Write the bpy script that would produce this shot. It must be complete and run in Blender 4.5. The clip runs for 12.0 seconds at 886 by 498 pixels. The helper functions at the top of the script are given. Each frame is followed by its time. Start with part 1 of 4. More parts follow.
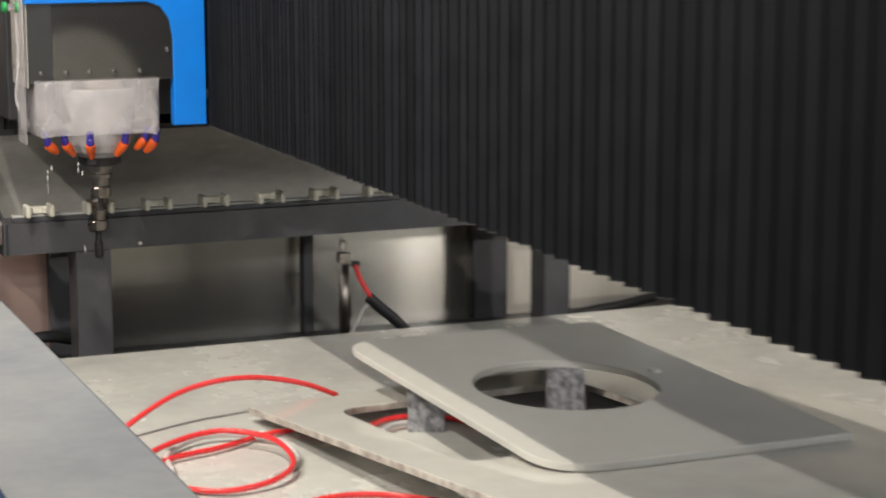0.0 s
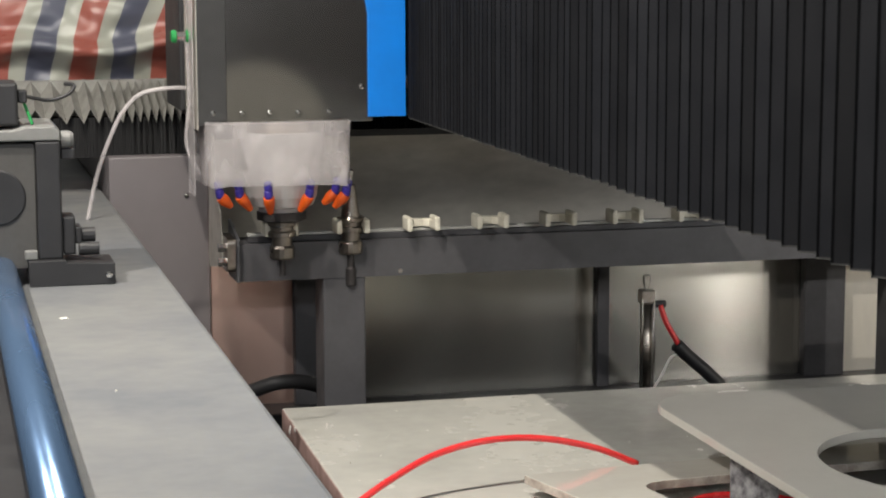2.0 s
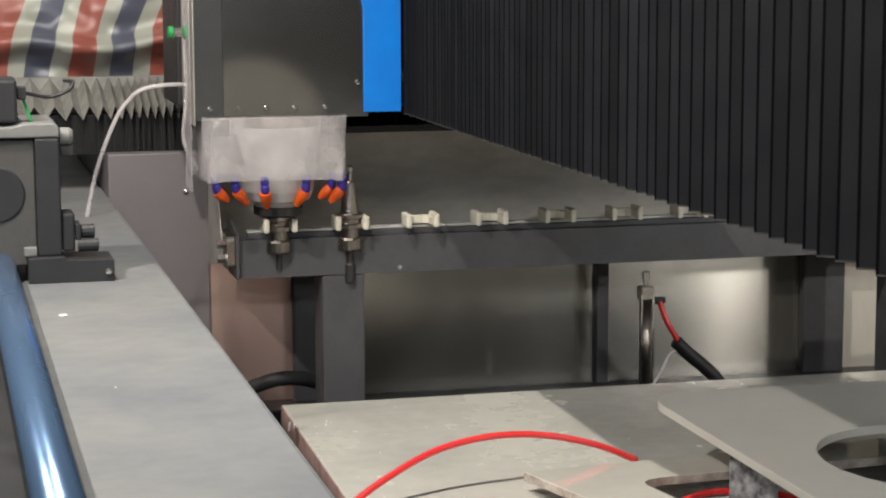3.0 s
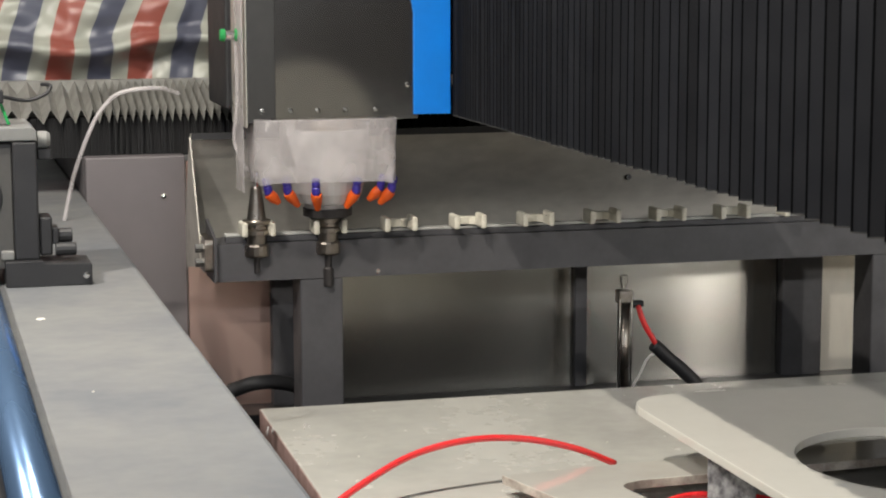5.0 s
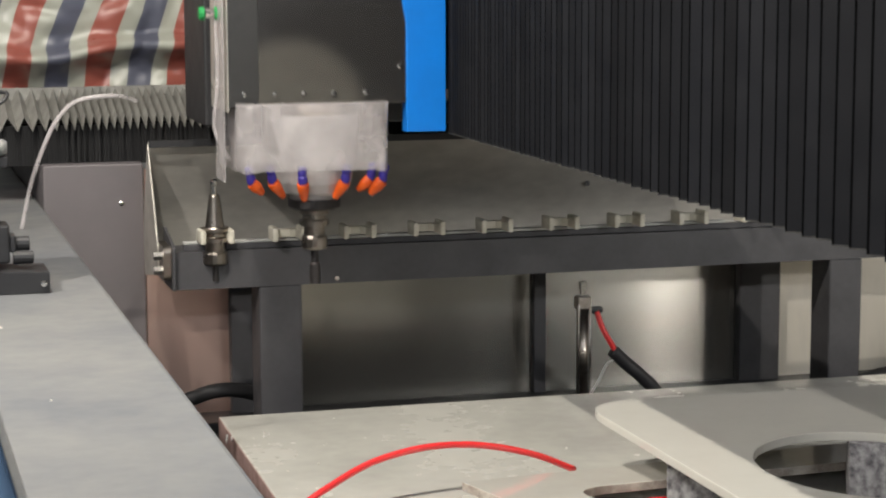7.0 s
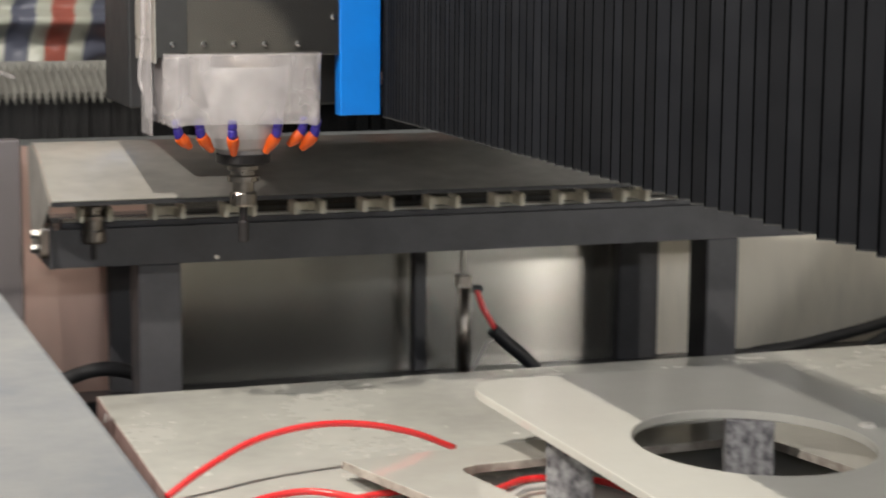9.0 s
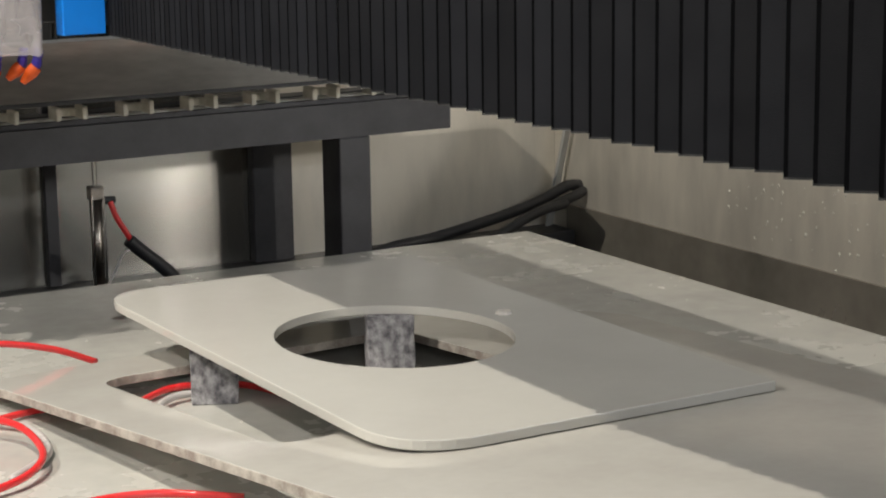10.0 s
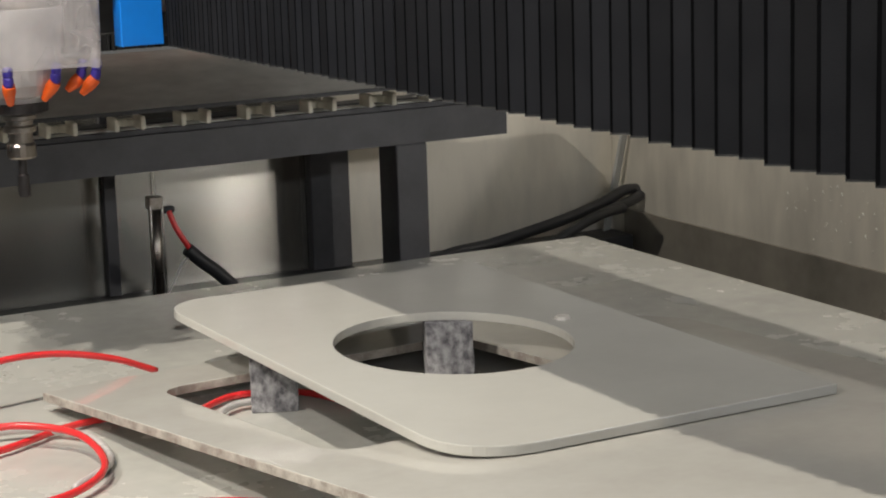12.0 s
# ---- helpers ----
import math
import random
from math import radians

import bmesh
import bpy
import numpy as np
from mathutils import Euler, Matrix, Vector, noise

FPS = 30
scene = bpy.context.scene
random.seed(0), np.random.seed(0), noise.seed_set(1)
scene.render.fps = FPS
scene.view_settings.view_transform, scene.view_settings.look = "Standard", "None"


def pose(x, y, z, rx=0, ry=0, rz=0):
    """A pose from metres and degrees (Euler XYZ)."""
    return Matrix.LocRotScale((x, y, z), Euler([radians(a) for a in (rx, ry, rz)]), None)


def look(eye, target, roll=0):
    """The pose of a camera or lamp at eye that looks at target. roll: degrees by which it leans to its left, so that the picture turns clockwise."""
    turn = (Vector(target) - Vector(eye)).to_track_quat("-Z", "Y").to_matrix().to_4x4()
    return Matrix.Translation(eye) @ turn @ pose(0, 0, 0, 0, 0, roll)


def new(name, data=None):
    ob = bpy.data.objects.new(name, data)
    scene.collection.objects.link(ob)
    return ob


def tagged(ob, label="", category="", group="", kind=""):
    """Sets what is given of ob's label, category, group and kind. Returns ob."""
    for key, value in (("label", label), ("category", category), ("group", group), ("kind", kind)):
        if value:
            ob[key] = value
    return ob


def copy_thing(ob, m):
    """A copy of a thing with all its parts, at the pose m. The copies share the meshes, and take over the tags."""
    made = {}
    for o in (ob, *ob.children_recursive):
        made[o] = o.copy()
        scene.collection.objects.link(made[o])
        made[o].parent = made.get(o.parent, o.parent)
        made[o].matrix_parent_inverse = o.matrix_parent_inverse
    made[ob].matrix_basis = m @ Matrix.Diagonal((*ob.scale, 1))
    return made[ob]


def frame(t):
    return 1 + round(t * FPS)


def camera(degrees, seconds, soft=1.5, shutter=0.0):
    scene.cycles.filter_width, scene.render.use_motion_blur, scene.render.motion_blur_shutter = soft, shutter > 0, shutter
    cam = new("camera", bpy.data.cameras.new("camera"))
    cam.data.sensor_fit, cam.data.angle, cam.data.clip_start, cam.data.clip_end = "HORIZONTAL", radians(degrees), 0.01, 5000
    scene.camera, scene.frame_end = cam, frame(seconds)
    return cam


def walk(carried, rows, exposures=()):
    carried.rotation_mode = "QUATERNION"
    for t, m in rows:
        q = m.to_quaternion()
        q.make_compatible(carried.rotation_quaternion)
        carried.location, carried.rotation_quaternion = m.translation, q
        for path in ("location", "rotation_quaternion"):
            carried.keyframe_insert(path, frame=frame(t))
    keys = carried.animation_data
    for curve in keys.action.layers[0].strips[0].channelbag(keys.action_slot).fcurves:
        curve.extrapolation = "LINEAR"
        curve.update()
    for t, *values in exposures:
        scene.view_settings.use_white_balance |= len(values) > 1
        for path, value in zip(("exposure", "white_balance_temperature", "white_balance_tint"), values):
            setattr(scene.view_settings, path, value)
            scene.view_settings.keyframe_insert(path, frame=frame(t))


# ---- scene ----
YR = 3.295            # line of the tool clips
EYE = (-0.553, 0.0, 0.726)


def aim(t, rx, ry, rz, eye=EYE):
    return (t, pose(*eye, rx, ry, rz))


cam = camera(24.57, 12.0, soft=2.0, shutter=0.4)
PATH = [
    aim(0.0, 79.936, 0.033, -22.536, (-0.789, -0.711, 0.909)),
    aim(0.1, 80.499, -0.265, -21.592, (-0.697, -0.465, 0.830)),
    aim(0.2, 81.047, -0.600, -20.153, (-0.586, -0.127, 0.746)),
    aim(0.3, 81.819, -0.730, -19.097, (-0.559, -0.030, 0.696)),
    aim(0.4, 81.134, 0.050, -18.007, (-0.558, -0.012, 0.720)),
    aim(0.5, 81.343, -0.296, -16.961),
    aim(1.0, 81.566, -0.016, -14.625),
    aim(1.5, 81.617, 0.120, -14.332),
    aim(2.0, 81.715, 0.151, -14.193),
    aim(2.5, 81.717, 0.155, -14.208),
    aim(3.0, 81.619, 0.171, -14.217),
    aim(5.0, 81.719, 0.123, -14.826),
    aim(5.5, 81.726, 0.163, -14.977),
    aim(6.0, 81.672, 0.154, -15.071),
    aim(6.5, 81.717, 0.166, -15.344),
    aim(7.0, 81.911, 0.174, -16.003),
    aim(7.2, 81.878, 0.089, -16.402),
    aim(8.8, 81.584, -0.552, -18.006),
    aim(9.0, 81.323, -0.444, -19.309),
    aim(9.5, 80.036, 0.320, -25.372),
    aim(10.0, 78.558, 0.825, -29.935),
    aim(10.5, 78.609, 1.078, -29.973),
    aim(11.0, 78.809, 1.481, -29.132),
    aim(11.5, 78.708, 1.725, -28.622),
    aim(12.0, 78.762, 1.744, -28.458),
]
walk(cam, PATH, [(0.0, 0.0), (9.2, 0.0), (10.2, -0.15), (12.0, -0.22)])

# ---- light: a workshop hall under lamps ----
world = bpy.data.worlds.new("hall_air")
scene.world = world
world.use_nodes = True
world.node_tree.nodes["Background"].inputs[0].default_value = (0.80, 0.90, 1.0, 1)
world.node_tree.nodes["Background"].inputs[1].default_value = 0.14


def area_lamp(name, eye, target, size, size_y, watts, colour, spread=180):
    data = bpy.data.lights.new(name, "AREA")
    data.shape, data.size, data.size_y, data.energy, data.color = "RECTANGLE", size, size_y, watts, colour
    data.spread = radians(spread)
    ob = new(name, data)
    ob.matrix_world = look(eye, target)
    return ob


LAMP_A = (-0.60, 2.05, 2.20)
area_lamp("work_lamp_light", LAMP_A, (0.9, 2.4, 0.0), 0.03, 0.03, 50, (1.0, 0.93, 0.82))
LAMP_C = (-1.20, 1.9, 1.64)
area_lamp("low_lamp_light", LAMP_C, (0.6, 2.4, 0.0), 0.03, 0.03, 33, (1.0, 0.94, 0.87))
LAMP_B = (2.12, 0.7, 0.84)
area_lamp("side_lamp_light", LAMP_B, (0.93, 3.595, 0.0), 0.07, 0.07, 0.8, (1.0, 0.95, 0.89), 40)
# added fill lights out of view, shaped as long hall luminaires
FILLS = [(-2.6, -4.2, 2.7), (-2.6, 1.2, 4.7), (0.9, -4.2, 2.7), (0.9, 1.2, 4.7), (4.4, -4.2, 2.7), (4.4, 1.2, 4.7)]
for x, y, z in FILLS:
    area_lamp("fill_light", (x, y, z - 0.02), (x, y + (3.0 if y < 0 else 0.0), 0.0), 2.4, 0.30, 100 if y < 0 else 8, (0.93, 0.96, 1.0))


# ---- materials ----
def material(name, colour, rough=0.5, metal=0.0, colour2=None, scale=30.0, amount=0.5, bump=0.0, bump_scale=200.0,
             rough2=None, stretch=(1, 1, 1), coat=0.0, contrast=0.25, random_value=0.0, spec=0.5):
    m = bpy.data.materials.new(name)
    m.use_nodes = True
    nt = m.node_tree
    b = nt.nodes["Principled BSDF"]
    b.inputs["Roughness"].default_value, b.inputs["Metallic"].default_value = rough, metal
    b.inputs["Coat Weight"].default_value = coat
    b.inputs["Specular IOR Level"].default_value = spec
    tc = nt.nodes.new("ShaderNodeTexCoord")
    mp = nt.nodes.new("ShaderNodeMapping")
    mp.inputs["Scale"].default_value = stretch
    nt.links.new(tc.outputs["Object"], mp.inputs["Vector"])
    n1 = nt.nodes.new("ShaderNodeTexNoise")
    n1.inputs["Scale"].default_value, n1.inputs["Detail"].default_value = scale, 6
    nt.links.new(mp.outputs[0], n1.inputs["Vector"])
    n2 = nt.nodes.new("ShaderNodeTexNoise")
    n2.inputs["Scale"].default_value, n2.inputs["Detail"].default_value = scale * 7.3, 4
    nt.links.new(mp.outputs[0], n2.inputs["Vector"])
    mixn = nt.nodes.new("ShaderNodeMath")
    mixn.operation = "MULTIPLY_ADD"
    mixn.inputs[1].default_value = 0.3
    nt.links.new(n2.outputs[0], mixn.inputs[0])
    nt.links.new(n1.outputs[0], mixn.inputs[2])
    rng = nt.nodes.new("ShaderNodeMapRange")
    rng.inputs[1].default_value, rng.inputs[2].default_value = 0.65 - contrast, 0.65 + contrast
    nt.links.new(mixn.outputs[0], rng.inputs[0])
    mix = nt.nodes.new("ShaderNodeMix")
    mix.data_type = "RGBA"
    c2 = colour2 or tuple(c * (1 - 0.45 * amount) for c in colour)
    mix.inputs[6].default_value, mix.inputs[7].default_value = (*colour, 1), (*c2, 1)
    nt.links.new(rng.outputs[0], mix.inputs[0])
    out = mix.outputs[2]
    if random_value:
        info = nt.nodes.new("ShaderNodeObjectInfo")
        hsv = nt.nodes.new("ShaderNodeHueSaturation")
        rv = nt.nodes.new("ShaderNodeMapRange")
        rv.inputs[3].default_value, rv.inputs[4].default_value = 1 - random_value, 1 + random_value
        nt.links.new(info.outputs["Random"], rv.inputs[0])
        nt.links.new(rv.outputs[0], hsv.inputs["Value"])
        nt.links.new(out, hsv.inputs["Color"])
        out = hsv.outputs[0]
    nt.links.new(out, b.inputs["Base Color"])
    rr = nt.nodes.new("ShaderNodeMapRange")
    rr.inputs[3].default_value, rr.inputs[4].default_value = rough, rough2 if rough2 is not None else min(1, rough + 0.12)
    nt.links.new(rng.outputs[0], rr.inputs[0])
    nt.links.new(rr.outputs[0], b.inputs["Roughness"])
    if bump:
        n3 = nt.nodes.new("ShaderNodeTexNoise")
        n3.inputs["Scale"].default_value, n3.inputs["Detail"].default_value = bump_scale, 3
        nt.links.new(mp.outputs[0], n3.inputs["Vector"])
        bp = nt.nodes.new("ShaderNodeBump")
        bp.inputs["Strength"].default_value, bp.inputs["Distance"].default_value = bump, 0.002
        nt.links.new(n3.outputs[0], bp.inputs["Height"])
        nt.links.new(bp.outputs[0], b.inputs["Normal"])
    return m


M_STAINLESS = material("brushed_stainless", (0.58, 0.555, 0.50), 0.155, 0.86, (0.45, 0.43, 0.385), 4, 0.4, 0.0, 400, 0.18, (1, 1, 0.06))
M_PINKSTEEL = material("warm_stainless", (0.86, 0.62, 0.53), 0.42, 0.92, (0.76, 0.54, 0.46), 5, 0.4, 0.02, 400, 0.42, (1, 1, 0.1))
M_SIDEWALL = material("side_stainless", (0.86, 0.81, 0.71), 0.30, 0.38, (0.54, 0.51, 0.45), 3.2, 0.4, 0.04, 120, 0.5, (1, 1, 0.3), contrast=0.16)
M_COVER = material("cover_stainless", (0.68, 0.65, 0.59), 0.30, 0.54, (0.45, 0.43, 0.39), 7, 0.5, 0.05, 500, 0.50, (0.5, 1, 1), contrast=0.16)
M_STEEL = material("tool_steel", (0.42, 0.38, 0.34), 0.25, 1.0, (0.25, 0.22, 0.19), 60, 0.5, 0.05, 600)
M_CHROME = material("chrome", (0.75, 0.74, 0.72), 0.12, 1.0, None, 80, 0.2)
M_BIT = material("dark_bit", (0.06, 0.055, 0.055), 0.4, 0.6, None, 90, 0.5)
M_RACK = material("dark_grey_paint", (0.074, 0.073, 0.079), 0.38, 0.0, (0.052, 0.051, 0.056), 14, 0.6, 0.08, 300, 0.6)
M_BLACK = material("black_satin", (0.018, 0.018, 0.020), 0.45, 0.0, (0.028, 0.028, 0.030), 25, 0.5, 0.05, 400)
M_HOUSING = material("housing_sheet", (0.25, 0.24, 0.23), 0.16, 0.92, (0.17, 0.165, 0.16), 5, 0.5, 0.0, 300, 0.26, contrast=0.18)
M_FRONTSHEET = material("front_sheet", (0.25, 0.24, 0.23), 0.16, 0.92, (0.17, 0.165, 0.16), 5, 0.5, 0.0, 300, 0.26, contrast=0.18)
M_BELLOWS = material("black_bellows_cloth", (0.0062, 0.0068, 0.0088), 0.52, 0.0, (0.0098, 0.0105, 0.0128), 18, 0.5, 0.15, 900, 0.70, random_value=0.35, spec=0.15)
# shade of the grooves between bellows folds, painted as near-black strips
M_GROOVE_SHADE = material("painted_groove_shade", (0.0012, 0.0013, 0.0017), 0.65, 0.0, (0.0024, 0.0026, 0.0032), 30, 0.5, spec=0.03)
M_HEM = material("dusty_hem", (0.040, 0.040, 0.039), 0.7, 0.0, (0.007, 0.0075, 0.008), 35, 0.5, 0.1, 400, contrast=0.15)
M_BLUE = material("blue_paint", (0.005, 0.20, 0.72), 0.32, 0.0, (0.005, 0.17, 0.62), 12, 0.3, 0.03, 300)
M_SLAB = material("white_slab", (0.61, 0.60, 0.55), 0.15, 0.0, (0.56, 0.545, 0.50), 7, 0.3, 0.0, 500, 0.20)
M_PLATE = material("white_remnant", (0.60, 0.585, 0.535), 0.04, 0.0, (0.52, 0.50, 0.455), 9, 0.3, 0.0, 400, 0.12)
M_RAWEDGE = material("raw_sawn_edge", (0.55, 0.51, 0.45), 0.75, 0.0, (0.30, 0.255, 0.22), 38, 0.6, 0.4, 200, contrast=0.14)
M_TABLE = material("dusty_stone_table", (0.60, 0.59, 0.54), 0.34, 0.0, (0.45, 0.445, 0.41), 5, 0.6, 0.04, 250, 0.16, contrast=0.26)
M_TABLE_EDGE = material("pinkish_stone_edge", (0.50, 0.34, 0.31), 0.7, 0.0, (0.26, 0.16, 0.145), 25, 0.6, 0.4, 200)
M_BLOCK = material("speckled_granite_block", (0.42, 0.41, 0.42), 0.75, 0.0, (0.11, 0.105, 0.115), 95, 0.6, 0.6, 300, contrast=0.16, stretch=(1, 1, 0.7))
M_RED = material("red_hose", (0.88, 0.05, 0.05), 0.18, 0.0, (0.74, 0.025, 0.03), 9, 0.3, 0.1, 120, coat=0.5, spec=0.6)
M_CLEARHOSE = material("milky_hose", (0.56, 0.53, 0.51), 0.25, 0.0, None, 20, 0.2)
M_CREAM = material("cream_plastic", (0.74, 0.71, 0.61), 0.45, 0.0, (0.48, 0.45, 0.37), 40, 0.3, 0.05, 400)
M_NOSE = material("pale_nose_paint", (0.50, 0.48, 0.475), 0.4, 0.1, (0.40, 0.385, 0.38), 30, 0.3, 0.05, 300)
M_ORANGE = material("orange_nozzle", (0.85, 0.13, 0.012), 0.38, 0.0, (0.70, 0.09, 0.01), 60, 0.3)
M_PURPLE = material("blue_nozzle_joint", (0.045, 0.030, 0.30), 0.38, 0.0, None, 60, 0.3)
M_CABINET = material("grey_cabinet_paint", (0.185, 0.166, 0.172), 0.45, 0.0, (0.155, 0.14, 0.145), 5, 0.3, 0.05, 300)
M_BEAM = material("silver_beam_paint", (0.225, 0.228, 0.225), 0.42, 0.0, (0.155, 0.163, 0.175), 5.5, 0.4, 0.0, 250, 0.55, contrast=0.22, spec=0.3)
M_ROD = material("steel_blue_tube", (0.16, 0.27, 0.46), 0.18, 0.7, None, 10, 0.3)
M_WHITEPLATE = material("light_strip", (0.55, 0.55, 0.53), 0.45, 0.2, (0.40, 0.40, 0.38), 20, 0.4)
M_GREYBELLOWS = material("grey_bellows_cloth", (0.33, 0.325, 0.30), 0.5, 0.0, (0.19, 0.185, 0.17), 30, 0.5, 0.2, 400)
M_BRUSH = material("black_brush", (0.012, 0.012, 0.013), 0.8, 0.0, None, 60, 0.5, 0.5, 300, stretch=(1, 1, 0.05))
M_GREEN = material("green_ring", (0.02, 0.32, 0.08), 0.4, 0.0)
M_CASE = material("light_grey_casting", (0.24, 0.24, 0.235), 0.5, 0.1, (0.18, 0.18, 0.17), 14, 0.4, 0.1, 300)
M_CAST = material("grey_bearing_casting", (0.085, 0.082, 0.078), 0.55, 0.1, (0.06, 0.058, 0.055), 14, 0.4, 0.1, 300)
M_HALL = material("hall_wall_paint", (0.66, 0.66, 0.64), 0.8, 0.0, (0.58, 0.58, 0.56), 1.2, 0.4)
M_FLOOR = material("hall_concrete", (0.22, 0.22, 0.21), 0.7, 0.0, (0.14, 0.14, 0.135), 1.5, 0.5, 0.2, 40)
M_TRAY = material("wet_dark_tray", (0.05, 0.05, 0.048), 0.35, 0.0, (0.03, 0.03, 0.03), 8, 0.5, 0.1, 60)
M_SLURRY = material("dried_slurry", (0.62, 0.61, 0.56), 0.7, 0.0, (0.50, 0.49, 0.45), 40, 0.4, 0.2, 300)
M_LOWBAND = material("low_band_steel", (0.42, 0.385, 0.33), 0.25, 0.45, (0.20, 0.185, 0.16), 3, 0.5, 0.03, 200, 0.45, contrast=0.2)
M_CHIP = material("white_chip_stone", (0.75, 0.72, 0.66), 0.4)


def brushed(m, amount=1.0):
    """Vertical stretch of the gloss, across fine brush lines."""
    nt = m.node_tree
    b = nt.nodes["Principled BSDF"]
    t = nt.nodes.new("ShaderNodeTangent")
    t.direction_type, t.axis = "RADIAL", "Z"
    b.inputs["Anisotropic"].default_value, b.inputs["Anisotropic Rotation"].default_value = amount, 0.25
    nt.links.new(t.outputs[0], b.inputs["Tangent"])


brushed(M_STAINLESS)


def hazy_plastic():
    m = bpy.data.materials.new("hazy_clear_plastic")
    m.use_nodes = True
    nt = m.node_tree
    b = nt.nodes["Principled BSDF"]
    b.inputs["Base Color"].default_value = (0.78, 0.735, 0.74, 1)
    b.inputs["Roughness"].default_value = 0.3
    tr = nt.nodes.new("ShaderNodeBsdfTransparent")
    tc = nt.nodes.new("ShaderNodeTexCoord")
    n = nt.nodes.new("ShaderNodeTexNoise")
    n.inputs["Scale"].default_value, n.inputs["Detail"].default_value = 9, 3
    nt.links.new(tc.outputs["Object"], n.inputs["Vector"])
    r = nt.nodes.new("ShaderNodeMapRange")
    r.inputs[1].default_value, r.inputs[2].default_value = 0.35, 0.65
    r.inputs[3].default_value, r.inputs[4].default_value = 0.16, 0.46
    nt.links.new(n.outputs[0], r.inputs[0])
    mix = nt.nodes.new("ShaderNodeMixShader")
    nt.links.new(r.outputs[0], mix.inputs[0])
    nt.links.new(tr.outputs[0], mix.inputs[1])
    nt.links.new(b.outputs[0], mix.inputs[2])
    nt.links.new(mix.outputs[0], nt.nodes["Material Output"].inputs[0])
    return m


M_HAZE = hazy_plastic()


def painted_reflection(m, centre, radius):
    """Paints a round reflection into the sheet's colour, lighter and less metallic inside."""
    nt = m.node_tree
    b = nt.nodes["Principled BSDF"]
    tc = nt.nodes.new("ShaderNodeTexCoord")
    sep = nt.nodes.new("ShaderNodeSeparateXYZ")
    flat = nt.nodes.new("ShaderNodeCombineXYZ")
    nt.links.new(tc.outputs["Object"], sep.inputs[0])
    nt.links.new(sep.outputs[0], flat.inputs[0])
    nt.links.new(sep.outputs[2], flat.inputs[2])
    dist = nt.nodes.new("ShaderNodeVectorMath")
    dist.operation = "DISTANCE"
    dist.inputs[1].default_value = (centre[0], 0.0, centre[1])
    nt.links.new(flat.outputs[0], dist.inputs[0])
    sheen = nt.nodes.new("ShaderNodeMapRange")
    sheen.interpolation_type = "SMOOTHSTEP"
    sheen.inputs[1].default_value, sheen.inputs[2].default_value = radius - 0.030, radius + 0.006
    sheen.inputs[3].default_value, sheen.inputs[4].default_value = 0.34, 0.0
    nt.links.new(dist.outputs["Value"], sheen.inputs[0])
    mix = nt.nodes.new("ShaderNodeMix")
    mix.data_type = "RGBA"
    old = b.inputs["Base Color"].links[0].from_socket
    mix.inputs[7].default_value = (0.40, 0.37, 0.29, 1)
    nt.links.new(sheen.outputs[0], mix.inputs[0])
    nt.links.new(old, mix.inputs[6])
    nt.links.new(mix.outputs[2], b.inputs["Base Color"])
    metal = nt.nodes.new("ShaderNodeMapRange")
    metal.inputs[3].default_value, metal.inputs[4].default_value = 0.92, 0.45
    nt.links.new(sheen.outputs[0], metal.inputs[0])
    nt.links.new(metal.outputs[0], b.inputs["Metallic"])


# curved reflection on the spindle front, put into its colour
painted_reflection(M_FRONTSHEET, (-0.048, 0.160), 0.128)


def striped_tarp():
    m = material("striped_tarp", (0.5, 0.5, 0.5), 0.27, 0.0, None, 20, 0.3, 0.15, 500)
    nt = m.node_tree
    b = nt.nodes["Principled BSDF"]
    uv = nt.nodes.new("ShaderNodeUVMap")
    sep = nt.nodes.new("ShaderNodeSeparateXYZ")
    nt.links.new(uv.outputs[0], sep.inputs[0])
    fr = nt.nodes.new("ShaderNodeMath")
    fr.operation = "FRACT"
    nt.links.new(sep.outputs[0], fr.inputs[0])
    ramp = nt.nodes.new("ShaderNodeValToRGB")
    ramp.color_ramp.interpolation = "CONSTANT"
    cols = [(0.0, (0.31, 0.092, 0.07)), (0.30, (0.37, 0.38, 0.325)), (0.50, (0.10, 0.107, 0.145)), (0.79, (0.39, 0.40, 0.345))]
    e = ramp.color_ramp.elements
    e[0].position, e[0].color = cols[0][0], (*cols[0][1], 1)
    e[1].position, e[1].color = cols[1][0], (*cols[1][1], 1)
    for p, c in cols[2:]:
        x = e.new(p)
        x.color = (*c, 1)
    nt.links.new(fr.outputs[0], ramp.inputs[0])
    nt.links.new(ramp.outputs[0], b.inputs["Base Color"])
    return m


M_TARP = striped_tarp()


# ---- shape helpers ----
def thing(name, label, category, group="", kind="", at=(0, 0, 0)):
    ob = new(name)
    ob.empty_display_size = 0.05
    ob.location = at
    return tagged(ob, label, category, group, kind)


def mesh_of(name, bm, mat, smooth=False):
    bmesh.ops.recalc_face_normals(bm, faces=bm.faces)
    me = bpy.data.meshes.new(name)
    if smooth:
        for f in bm.faces:
            f.smooth = True
    bm.to_mesh(me)
    bm.free()
    for m in (mat if isinstance(mat, (list, tuple)) else [mat]):
        me.materials.append(m)
    return me


def part(name, bm, mat, parent=None, label="", smooth=False):
    ob = new(name, mesh_of(name, bm, mat, smooth))
    if parent:
        ob.parent = parent
    if label:
        tagged(ob, label)
    return ob


def single(name, bm, mat, label, category, group="", kind="", smooth=False):
    return tagged(part(name, bm, mat, None, "", smooth), label, category, group, kind)


